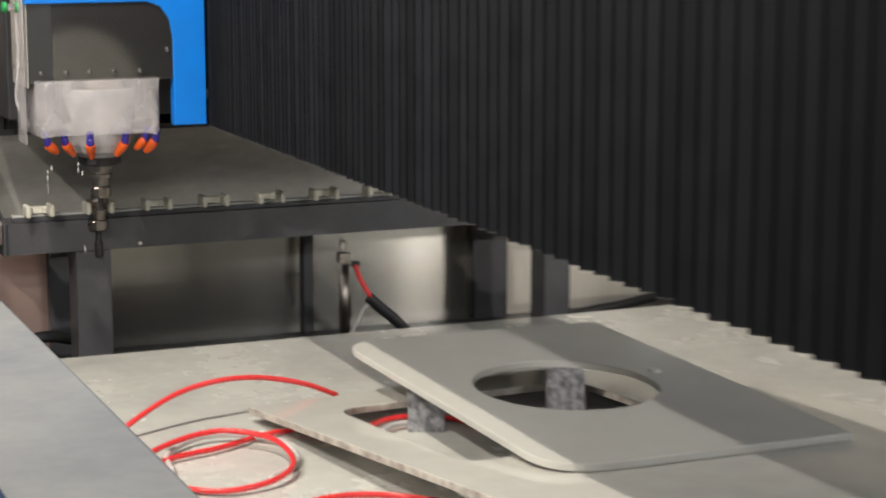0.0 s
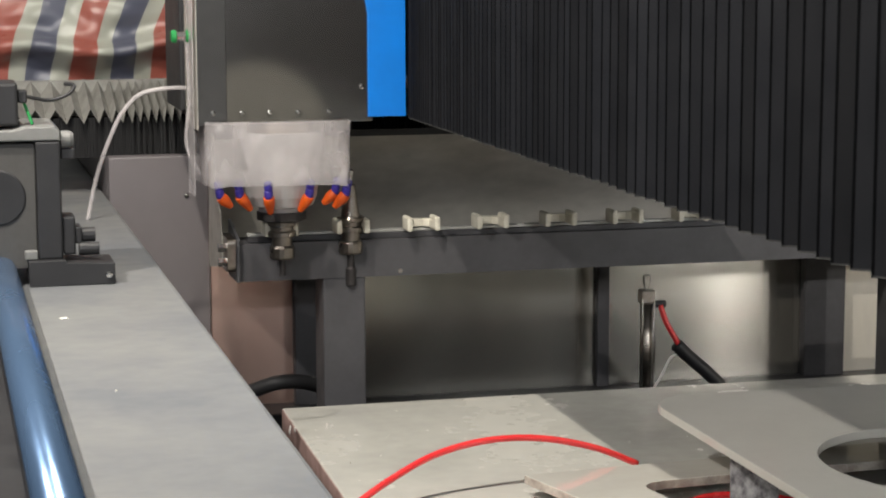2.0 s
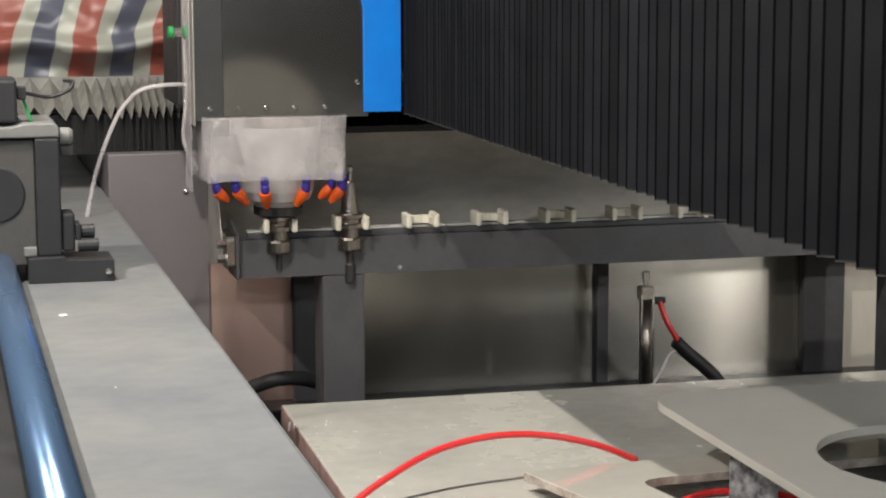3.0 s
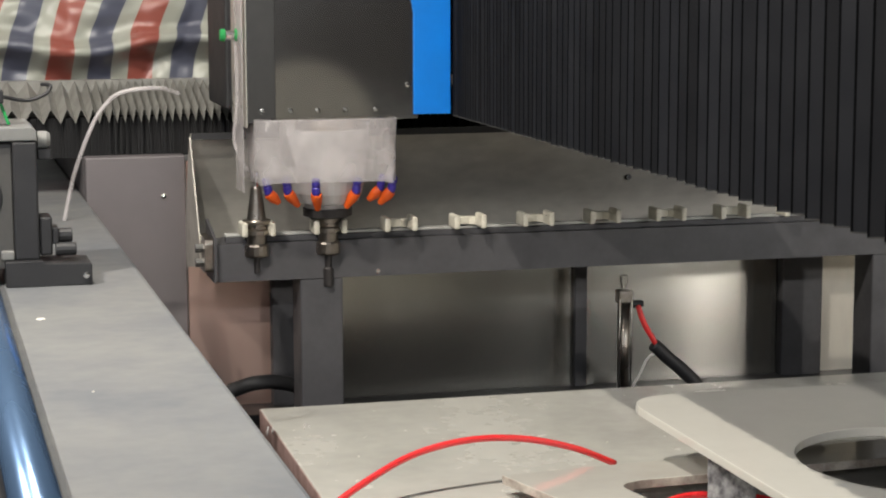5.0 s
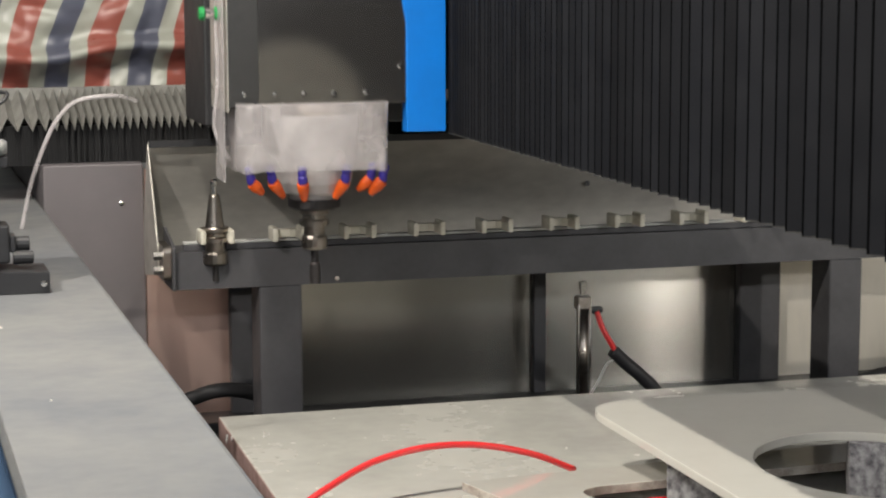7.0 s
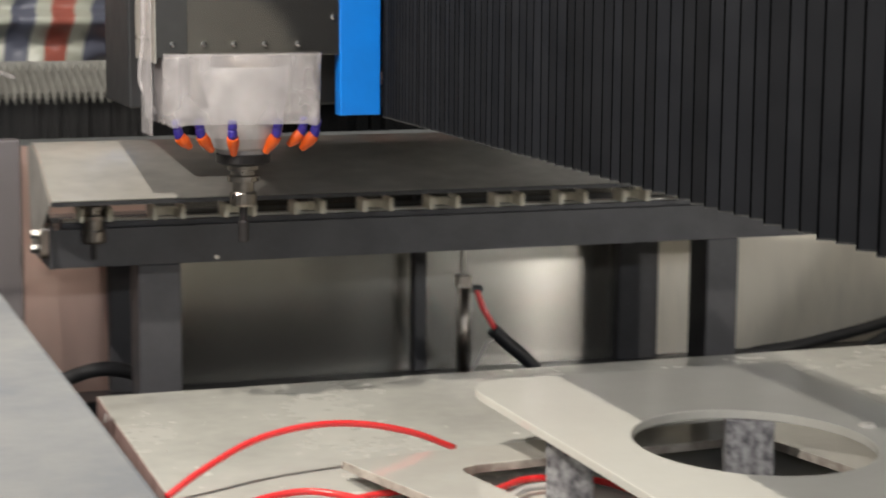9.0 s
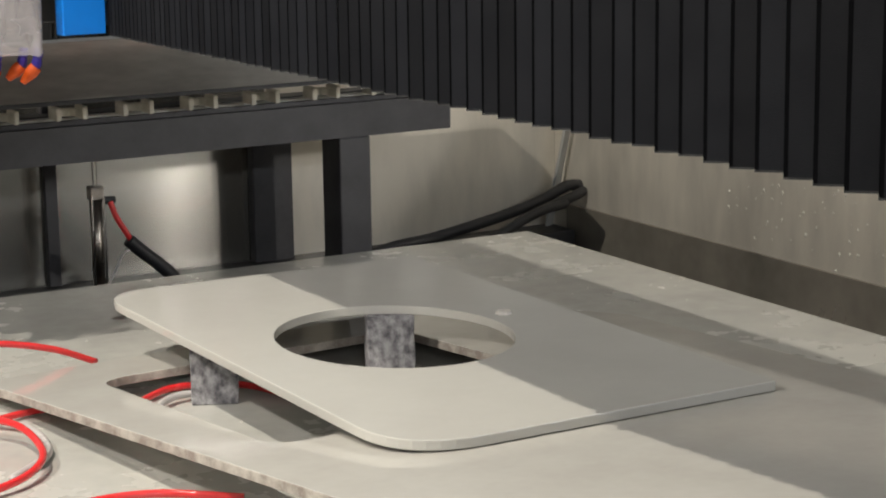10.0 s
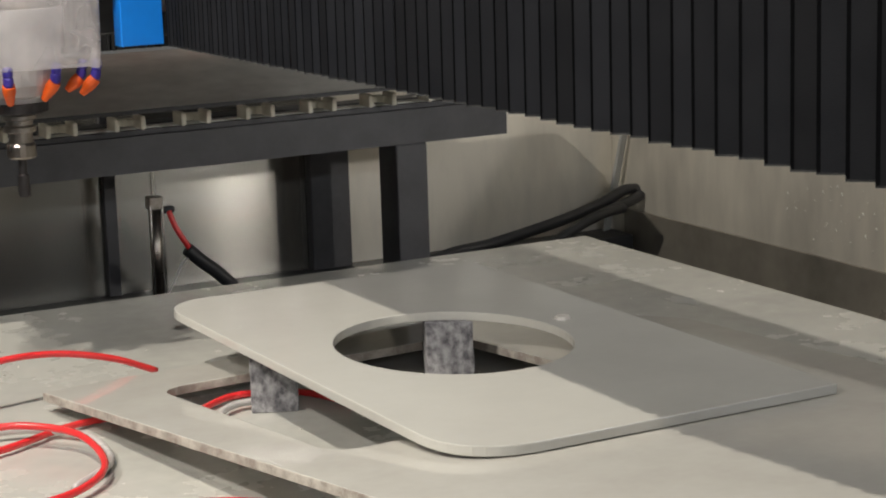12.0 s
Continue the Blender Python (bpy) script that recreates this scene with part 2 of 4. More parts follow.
def add_box(bm, x0, x1, y0, y1, z0, z1, bevel=0.0, mi=0):
    g = bmesh.ops.create_cube(bm, size=1, matrix=Matrix.LocRotScale(((x0 + x1) / 2, (y0 + y1) / 2, (z0 + z1) / 2), None, (abs(x1 - x0), abs(y1 - y0), abs(z1 - z0))))
    faces = {f for v in g["verts"] for f in v.link_faces}
    for f in faces:
        f.material_index = mi
    if bevel:
        edges = list({e for v in g["verts"] for e in v.link_edges})
        bmesh.ops.bevel(bm, geom=edges, offset=bevel, segments=2, affect="EDGES", profile=0.5)
    return bm


def box(*a, **k):
    return add_box(bmesh.new(), *a, **k)


def add_lathe(bm, profile, at=(0, 0, 0), seg=28, axis="z"):
    rings = []
    for r, h in profile:
        ring = []
        for i in range(seg):
            a = 2 * math.pi * i / seg
            p = Vector((r * math.cos(a), r * math.sin(a), h))
            if axis == "y":
                p = Vector((p.x, p.z, p.y))
            elif axis == "x":
                p = Vector((p.z, p.x, p.y))
            ring.append(bm.verts.new(p + Vector(at)))
        rings.append(ring)
    for a, b in zip(rings, rings[1:]):
        for i in range(seg):
            bm.faces.new((a[i], a[(i + 1) % seg], b[(i + 1) % seg], b[i]))
    bm.faces.new(rings[0])
    bm.faces.new(rings[-1])
    return bm


def lathe(profile, at=(0, 0, 0), seg=28, axis="z"):
    return add_lathe(bmesh.new(), profile, at, seg, axis)


def smooth_path(points, n=10):
    pts = [Vector(p) for p in points]
    pts = [2 * pts[0] - pts[1]] + pts + [2 * pts[-1] - pts[-2]]
    out = []
    for i in range(1, len(pts) - 2):
        a, b, c, d = pts[i - 1:i + 3]
        for k in range(n):
            t = k / n
            out.append(0.5 * (2 * b + (c - a) * t + (2 * a - 5 * b + 4 * c - d) * t * t + (3 * b - a - 3 * c + d) * t ** 3))
    out.append(pts[-2])
    return out


def tube(points, r, seg=12, n=10):
    bm = bmesh.new()
    path = smooth_path(points, n)
    rings, up = [], Vector((0, 0, 1))
    for i, p in enumerate(path):
        d = (path[min(i + 1, len(path) - 1)] - path[max(i - 1, 0)]).normalized()
        side = d.cross(up)
        if side.length < 0.05:
            side = d.cross(Vector((0, 1, 0)))
        side.normalize()
        u = side.cross(d).normalized()
        rings.append([bm.verts.new(p + r * (math.cos(2 * math.pi * k / seg) * side + math.sin(2 * math.pi * k / seg) * u)) for k in range(seg)])
    for a, b in zip(rings, rings[1:]):
        for k in range(seg):
            bm.faces.new((a[k], a[(k + 1) % seg], b[(k + 1) % seg], b[k]))
    bm.faces.new(rings[0])
    bm.faces.new(rings[-1])
    return bm


def prism(outline, h0, h1, axis="z", bevel=0.0):
    """A closed outline pushed from h0 to h1 along an axis."""
    bm = bmesh.new()

    def put(p, h):
        return {"z": (p[0], p[1], h), "y": (p[0], h, p[1]), "x": (h, p[0], p[1])}[axis]

    lo = [bm.verts.new(put(p, h0)) for p in outline]
    hi = [bm.verts.new(put(p, h1)) for p in outline]
    n = len(outline)
    f0, f1 = bm.faces.new(lo), bm.faces.new(hi)
    for i in range(n):
        bm.faces.new((lo[i], lo[(i + 1) % n], hi[(i + 1) % n], hi[i]))
    bmesh.ops.recalc_face_normals(bm, faces=bm.faces)
    if bevel:
        bmesh.ops.bevel(bm, geom=list(f0.edges) + list(f1.edges), offset=bevel, segments=2, affect="EDGES", profile=0.5)
    return bm


def rounded(points, radii, n=8):
    """A polygon with each corner rounded by its own radius."""
    out = []
    k = len(points)
    for i in range(k):
        a, p, b = Vector(points[i - 1]), Vector(points[i]), Vector(points[(i + 1) % k])
        r = radii[i]
        u, v = (a - p).normalized(), (b - p).normalized()
        half = math.acos(max(-1, min(1, u.dot(v)))) / 2
        if r <= 0 or half > 1.55:
            out.append(tuple(p))
            continue
        cut = min(r / math.tan(half), (a - p).length * 0.49, (b - p).length * 0.49)
        s, e = p + u * cut, p + v * cut
        for j in range(n + 1):
            t = j / n
            out.append(tuple((1 - t) ** 2 * s + 2 * t * (1 - t) * p + t * t * e))
    return out


def sheet(profile, x0, x1, thick, mi=0):
    """A bent sheet: an open profile in y, z drawn out along x, with thickness."""
    bm = bmesh.new()
    n = len(profile)
    pts = [Vector((0, *p)) for p in profile]
    nor = []
    for i in range(n):
        d = pts[min(i + 1, n - 1)] - pts[max(i - 1, 0)]
        nor.append(Vector((0, -d.z, d.y)).normalized())
    grid = []
    for x in (x0, x1):
        grid.append([bm.verts.new(Vector((x, p.y, p.z))) for p in pts])
        grid.append([bm.verts.new(Vector((x, p.y, p.z)) + q * thick) for p, q in zip(pts, nor)])
    a, b, c, d = grid
    for i in range(n - 1):
        bm.faces.new((a[i], a[i + 1], c[i + 1], c[i]))
        bm.faces.new((b[i], d[i], d[i + 1], b[i + 1]))
        bm.faces.new((a[i], b[i], b[i + 1], a[i + 1]))
        bm.faces.new((c[i], c[i + 1], d[i + 1], d[i]))
    bm.faces.new((a[0], c[0], d[0], b[0]))
    bm.faces.new((a[-1], b[-1], d[-1], c[-1]))
    return bm


# ---- the hall ----
def build_hall():
    single("floor", box(-6, 7, -5, 8, -0.95, -0.85), M_FLOOR, "grey concrete workshop floor", "floor", kind="structure")
    single("ceiling", box(-6, 7, -5, 8, 4.8, 4.9), M_HALL, "pale painted hall ceiling", "ceiling", kind="structure")
    single("wall_south", box(-6, 7, -5.1, -5, -0.85, 4.8), M_HALL, "pale painted hall wall", "wall", kind="structure")
    single("wall_north", box(-6, 7, 8, 8.1, -0.85, 4.8), M_HALL, "pale painted hall wall", "wall", kind="structure")
    single("wall_west", box(-6.1, -6, -5, 8, -0.85, 4.8), M_HALL, "pale painted hall wall", "wall", kind="structure")
    single("wall_east", box(7, 7.1, -5, 8, -0.85, 4.8), M_HALL, "pale painted hall wall", "wall", kind="structure")
    for p in (LAMP_A, LAMP_B, LAMP_C):
        lamp = thing("hanging_lamp", "plain hanging work lamp above the machine", "lamp", "work lamps", at=p)
        part("housing", box(-0.06, 0.06, -0.15, 0.15, 0.06, 0.12, 0.01), M_CASE, lamp)
        part("suspension_rod", lathe([(0.006, 0.12), (0.006, 4.8 - p[2])], seg=10), M_STEEL, lamp)
    # bodies for the added fill lights, hanging and flush
    first = thing("ceiling_light", "long hanging luminaire added as unseen fill light", "ceiling light", "ceiling lights", at=FILLS[0])
    part("housing", box(-1.25, 1.25, -0.18, 0.18, 0.02, 0.10, 0.01), M_CASE, first)
    part("suspension_rod", lathe([(0.008, 0.10), (0.008, 4.8 - FILLS[0][2])], seg=10), M_STEEL, first)
    for x, y, z in FILLS[2::2]:
        copy_thing(first, pose(x, y, z))
    flush = thing("ceiling_light", "long ceiling luminaire added as unseen fill light", "ceiling light", "ceiling lights", at=FILLS[1])
    part("housing", box(-1.25, 1.25, -0.18, 0.18, 0.02, 0.10, 0.01), M_CASE, flush)
    for x, y, z in FILLS[3::2]:
        copy_thing(flush, pose(x, y, z))


def build_enclosure():
    """Stainless splash walls of the machine, its tray and the outer cabinet."""
    back = single("splash_wall_back", box(0.146, 1.1075, 3.595, 3.61, -0.60, 0.36), M_STAINLESS, "brushed stainless splash wall behind the tool rack", "wall panel", kind="structure")
    part("seam_post", box(0.650, 0.674, 3.580, 3.5945, -0.6, 0.36, 0.002), M_RACK, back, "dark steel post over the panel joint")
    part("joint_strip", box(0.6745, 0.684, 3.588, 3.5945, -0.6, 0.36, 0.001), M_STAINLESS, back)
    single("splash_wall_end", box(-0.0735, 0.145, 3.595, 3.61, -0.60, 0.36), M_PINKSTEEL, "warm pinkish stainless end panel behind the rack", "wall panel", kind="structure")
    single("splash_wall_corner", box(1.1085, 1.80, 3.595, 3.61, -0.60, 0.36), M_SIDEWALL, "brushed stainless corner panel of the splash wall", "wall panel", kind="structure")
    single("sill_channel", box(-0.06, 1.77, 3.50, 3.594, -0.30, -0.085, 0.003), M_BLACK, "dark steel sill channel along the splash wall", "channel", kind="structure")
    side = single("splash_wall_side", box(1.78, 1.795, 0.2, 3.594, -0.60, 0.42), M_SIDEWALL, "brushed stainless side splash wall with dried drops", "wall panel", kind="structure")
    # thin added sheet that makes the wall darker below its upper edge
    part("low_band", prism([(1.777, -0.55), (1.7798, -0.55), (1.7798, -0.035), (1.777, -0.037)], 0.2, 3.545, "y"), M_LOWBAND, side, "thin dark sheet added for the lower wall band")
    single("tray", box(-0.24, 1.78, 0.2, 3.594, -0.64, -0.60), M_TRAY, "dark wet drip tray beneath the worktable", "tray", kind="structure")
    # a flat strip that leans across the corner
    low, high = Vector((1.748, 3.582, -0.120)), Vector((1.768, 3.450, 0.360))
    strip = box(-0.013, 0.013, -0.003, 0.003, 0.0, (high - low).length, 0.001)
    strip.transform(Matrix.Translation(low) @ (high - low).to_track_quat("Z", "Y").to_matrix().to_4x4() @ pose(0, 0, 0, 0, 0, 200))
    single("corner_trim", strip, M_WHITEPLATE, "light grey flat strip leaning in the corner of the splash walls", "trim", kind="structure")
    rnd = random.Random(4)
    bm = bmesh.new()
    for i in range(260):
        y, z = rnd.uniform(1.9, 3.0), rnd.gauss(0.055, 0.06)
        r = rnd.choice((0.0008, 0.0012, 0.0012, 0.0018, 0.0026))
        bmesh.ops.create_icosphere(bm, subdivisions=1, radius=r, matrix=Matrix.LocRotScale((1.7795, y, z), None, (0.4, 1, rnd.uniform(1, 1.8))))
    single("splash_drops", bm, M_CHIP, "dried white stone splashes on the side wall", "splashes", kind="stuff")


def build_cabinet():
    cab = thing("machine_cabinet", "dark grey painted steel machine cabinet panel", "cabinet")
    face = part("front_panel", box(-0.2505, -0.075, 3.60, 3.64, -0.85, 0.371, 0.003), M_CABINET, cab)
    part("body", box(-0.2505, -0.085, 3.642, 4.75, -0.85, 0.365), M_CABINET, cab)
    for x, z in ((-0.115, 0.30), (-0.225, -0.10)):
        part("bolt", lathe([(0.004, 0), (0.004, -0.003), (0.002, -0.004)], (x, 3.60, z), 12, "y"), M_CHROME, face, "small bright bolt")
    brush = bmesh.new()
    rnd = random.Random(8)
    for i in range(420):
        x = -0.75 + i * 0.0052
        add_box(brush, x, x + 0.0046, 3.66 + rnd.uniform(-.006, .006), 3.70, 0.366, 0.437)
    single("brush_skirt", brush, M_BRUSH, "black brush skirt under the rear bellows", "skirt", kind="stuff")
    bel = thing("rear_bellows", "grey folded cloth bellows over the rear rail", "bellows")
    # zig-zag folds along x, denser towards the bridge
    part("backing", box(-0.75, 1.30, 3.79, 3.805, 0.366, 0.496), M_GREYBELLOWS, bel)
    x, k = -0.75, 0
    while x < 1.3:
        w = 0.036 if x < -0.36 else (0.036 - 0.022 * min(1, (x + 0.36) / 0.16))
        for s, (xa, xb) in enumerate(((x, x + w / 2), (x + w / 2, x + w))):
            bm = bmesh.new()
            za, zb = (0.428, 0.452) if s == 0 else (0.452, 0.428)
            ya, yb = (3.635, 3.655) if s == 0 else (3.655, 3.635)
            t = 0.0015
            low = [(xa, ya, za), (xb, yb, zb), (xb, 3.80, zb + 0.045), (xa, 3.80, za + 0.045)]
            vs = [bm.verts.new(p) for p in low] + [bm.verts.new((p[0], p[1], p[2] + t)) for p in low]
            for f in ((0, 1, 2, 3), (4, 5, 6, 7), (0, 1, 5, 4), (1, 2, 6, 5), (2, 3, 7, 6), (3, 0, 4, 7)):
                bm.faces.new([vs[i] for i in f])
            part("fold", bm, M_GREYBELLOWS, bel)
        x += w
        k += 1


def build_tarp():
    bm = bmesh.new()
    uvl = bm.loops.layers.uv.new("UVMap")
    nx, nz = 190, 110
    x0, x1, z0, z1 = -0.74, 1.2, 0.366, 1.25
    grid = []
    for j in range(nz + 1):
        row = []
        for i in range(nx + 1):
            x, z = x0 + (x1 - x0) * i / nx, z0 + (z1 - z0) * j / nz
            y = 3.92 + 0.10 * (z - z0)
            y += 0.030 * noise.noise((x * 5, z * 7, 0.3)) + 0.016 * noise.noise((x * 15, z * 12, 2.0)) + 0.010 * abs(noise.noise((x * 17 + z * 9, z * 26, 4.0))) + 0.004 * noise.noise((x * 55, z * 48, 7.0))
            y += 0.022 * (0.5 - abs(noise.noise((x * 8 + z * 5, z * 15, 9.0)))) + 0.012 * (0.5 - abs(noise.noise((x * 26 - z * 11, z * 19, 3.0))))
            line = 0.560 + 0.012 * math.sin(x * 9 + 1.0) + 0.020 * noise.noise((x * 7, 1.0, 6.0))
            crease = math.exp(-((z - line) / (0.010 if z > line else 0.030)) ** 2)
            y -= 0.055 * crease
            row.append(bm.verts.new((x, y, z)))
        grid.append(row)
    for j in range(nz):
        for i in range(nx):
            f = bm.faces.new((grid[j][i], grid[j][i + 1], grid[j + 1][i + 1], grid[j + 1][i]))
            f.smooth = True
            for lp in f.loops:
                c = lp.vert.co
                lean = 0.36 * (c.z - 0.56) if c.z > 0.56 else 0.14 * (c.z - 0.56)
                lp[uvl].uv = ((c.x - lean - 0.015 + 0.012 * noise.noise((c.x * 6, c.z * 6, 5.0)) + 0.300) / 0.157, c.z)
    ob = single("striped_tarp", bm, M_TARP, "creased woven plastic tarp with red white and blue stripes", "tarp")
    md = ob.modifiers.new("thickness", "SOLIDIFY")
    md.thickness = 0.002


def build_side_beam():
    beam = thing("side_beam", "silver-grey painted steel guide beam", "beam")
    part("body", box(-0.445, -0.252, 0.75, 4.75, -0.85, 0.30, 0.006), M_BEAM, beam)
    part("guide_tube", lathe([(0.020, 0.75), (0.020, 4.1)], (-0.470, 0, 0.318), 28, "y"), M_ROD, beam, "steel-blue polished guide tube", smooth=True)
    part("tube_carrier", box(-0.56, -0.447, 0.75, 4.1, -0.85, 0.285, 0.004), M_BLACK, beam)
    for x, y, r in ((-0.408, 2.403, 0.006), (-0.385, 1.98, 0.0015)):
        single("slurry_spot", lathe([(r, 0.3), (r * 0.7, 0.3012)], (x, y, 0), 9), M_CHIP, "dried white slurry spot on the beam", "spot", "slurry spots")
    br = thing("rail_bracket", "black and grey bracket block standing on the beam", "bracket", at=(0, 0, 0))
    part("casting", prism(rounded([(-0.520, 0.3215), (-0.423, 0.3215), (-0.423, 0.4845), (-0.520, 0.4845)], [0.004, 0.002, 0.004, 0.012]), 2.662, 2.80, "y", 0.002), M_CAST, br, "grey cast bearing housing")
    part("bore", lathe([(0.034, 2.6595), (0.036, 2.6610), (0.036, 2.6615), (0.030, 2.6618)], (-0.472, 0, 0.415), 32, "y"), M_BLACK, br, "dark round bore")
    part("plate", box(-0.4225, -0.391, 2.655, 2.80, 0.333, 0.487, 0.003), M_BLACK, br, "black side plate")
    part("cap", prism([(-0.520, 0.488), (-0.391, 0.488), (-0.391, 0.500), (-0.398, 0.506), (-0.435, 0.506), (-0.450, 0.502), (-0.520, 0.500)], 2.655, 2.80, "y", 0.002), M_CASE, br, "pale top cap")
    knob = part("knob", lathe([(0.006, -0.390), (0.011, -0.389), (0.011, -0.378), (0.008, -0.373)], (0, 2.675, 0.488), 20, "x"), M_CASE, br, "pale clamping knob")
    part("knob_seat", box(-0.3905, -0.372, 2.668, 2.70, 0.462, 0.4765, 0.002), M_BLACK, knob)
    foot = part("foot", prism(rounded([(-0.436, 0.3005), (-0.326, 0.3005), (-0.326, 0.328), (-0.388, 0.330), (-0.388, 0.3335), (-0.436, 0.3335)], [0.002] * 6), 2.640, 2.72, "y", 0.001), M_BLACK, br, "black stepped foot")
    part("bolt", lathe([(0.0042, 0), (0.0042, -0.003), (0.002, -0.004)], (-0.334, 2.6395, 0.3135), 14, "y"), M_CHROME, foot, "bright bolt in the foot")
    part("shim", box(-0.440, -0.4235, 2.652, 2.70, 0.334, 0.346, 0.002), M_CASE, br)
    stop = part("stop_block", box(-0.3905, -0.374, 2.660, 2.71, 0.338, 0.388, 0.003), M_BLACK, br)
    part("stop_lug", box(-0.3738, -0.366, 2.662, 2.70, 0.352, 0.374, 0.002), M_BLACK, stop)
    part("stop_screw", lathe([(0.009, -0.3655), (0.0095, -0.364), (0.0095, -0.349), (0.008, -0.348)], (0, 2.675, 0.362), 12, "x"), M_BLACK, stop)
    part("stop_screw", lathe([(0.008, -0.3705), (0.0085, -0.369), (0.0085, -0.345), (0.007, -0.344)], (0, 2.665, 0.345), 12, "x"), M_BLACK, stop)
    part("sensor", box(-0.485, -0.442, 2.67, 2.75, 0.5065, 0.562, 0.004), M_BLACK, br, "black sensor box")
    part("sensor_plug", box(-0.4415, -0.430, 2.68, 2.70, 0.535, 0.552, 0.002), M_BLACK, br)
    single("green_wire", tube([(-0.436, 2.69, 0.541), (-0.432, 2.688, 0.530), (-0.424, 2.684, 0.507)], 0.0022, 8), M_GREEN, "thin green earth wire on the bracket", "wire", smooth=True)
    single("black_cable", tube([(-0.430, 2.69, 0.543), (-0.40, 2.70, 0.537), (-0.375, 2.70, 0.545), (-0.368, 2.71, 0.555), (-0.378, 2.73, 0.556)], 0.0025, 8), M_BLACK, "short black sensor cable", "cable", smooth=True)
    single("air_hose", tube([(-0.312, 3.30, 0.30), (-0.294, 3.30, 0.375), (-0.267, 3.30, 0.445), (-0.245, 3.30, 0.482), (-0.215, 3.30, 0.505), (-0.157, 3.30, 0.511), (-0.12, 3.32, 0.50)], 0.0035, 10), M_HAZE, "milky plastic air hose arching from the beam", "hose", smooth=True)


def build_table():
    tb = thing("worktable", "grey dusty stone worktable slab on a dark steel base", "worktable")
    out = [(-0.02, 3.175), (1.447, 3.175), (1.447, 0.5), (-0.075, 0.5)]
    top = prism(out, -0.042, 0.0, "z", 0.003)
    for f in top.faces:
        f.material_index = 0 if f.normal.z > 0.5 else 1
    part("tabletop", top, [M_TABLE, M_TABLE_EDGE], tb)
    part("base", box(0.03, 1.40, 0.6, 3.12, -0.60, -0.043), M_BLACK, tb)


def build_rack():
    rk = thing("tool_rack", "dark grey steel tool rack beam on square posts", "tool rack")
    chan = [(YR, 0.189), (YR, 0.252), (YR + 0.085, 0.252), (YR + 0.085, 0.189), (YR + 0.078, 0.189), (YR + 0.078, 0.245), (YR + 0.007, 0.245), (YR + 0.007, 0.189)]
    bm = prism(chan, -0.067, 1.352, "x", 0.001)
    part("beam", bm, M_RACK, rk)
    part("clip_rail", box(-0.05, 1.30, YR + 0.014, YR + 0.03, 0.262, 0.2665, 0.001), M_WHITEPLATE, rk, "bright steel clip rail")
    part("rail_base", box(-0.05, 1.30, YR + 0.012, YR + 0.03, 0.2522, 0.2615, 0.001), M_RACK, rk)
    part("end_plate", prism(rounded([(YR - 0.01, 0.189), (YR + 0.09, 0.189), (YR + 0.09, 0.285), (YR - 0.01, 0.262)], [0.004] * 4), -0.072, -0.0675, "x"), M_RACK, rk)
    for x0, x1 in ((0.073, 0.145), (1.117, 1.181)):
        part("post", box(x0, x1, YR + 0.001, YR + 0.075, -0.60, 0.1885, 0.003), M_RACK, rk)
    for x0, x1 in ((0.072, 0.128), (1.066, 1.150)):
        part("rear_post", box(x0, x1, 3.568, 3.594, -0.60, 0.20, 0.003), M_RACK, rk)
    part("rear_rail", box(-0.06, 1.34, 3.54, 3.594, 0.201, 0.24, 0.003), M_BLACK, rk)
    hinge = part("hinge_bracket", prism(rounded([(YR + 0.0, 0.205), (YR + 0.09, 0.205), (YR + 0.09, 0.262), (YR + 0.0, 0.262)], [0.012] * 4), -0.086, -0.0725, "x"), M_STEEL, rk)
    for z in (0.222, 0.246):
        part("bolt", lathe([(0.008, -0.1005), (0.008, -0.0865)], (0, YR + 0.012, z), 6, "x"), M_CHROME, hinge, "bright hexagon bolt")
    part("plug", lathe([(0.004, -0.001), (0.004, 0.0005)], (0.205, YR, 0.197), 10, "y"), M_CHROME, rk)


def build_clips():
    out = [(-0.028, -0.022), (-0.019, -0.026), (-0.0165, -0.010), (-0.016, 0.004), (-0.008, 0.012), (0.008, 0.012), (0.016, 0.004),
           (0.0165, -0.010), (0.019, -0.026), (0.028, -0.022), (0.0265, 0.004), (0.018, 0.024), (-0.018, 0.024), (-0.0265, 0.004)]
    first = thing("tool_clip", "cream plastic tool clip fork fixed on the rack", "tool clip", "rack clips", at=(0, YR, 0.2745))
    part("fork", prism(out, -0.0055, 0.0078, "z", 0.0015), M_CREAM, first)
    for x in (-0.0235, 0.0235):
        part("jaw", box(x - 0.0048, x + 0.0048, -0.0270, 0.016, -0.0085, 0.0150, 0.003), M_CREAM, first)
    part("back_block", box(-0.012, 0.012, 0.0245, 0.030, -0.002, 0.004, 0.001), M_BLACK, first)
    for i in range(1, 11):
        copy_thing(first, pose(0.12 * i, YR, 0.2745))


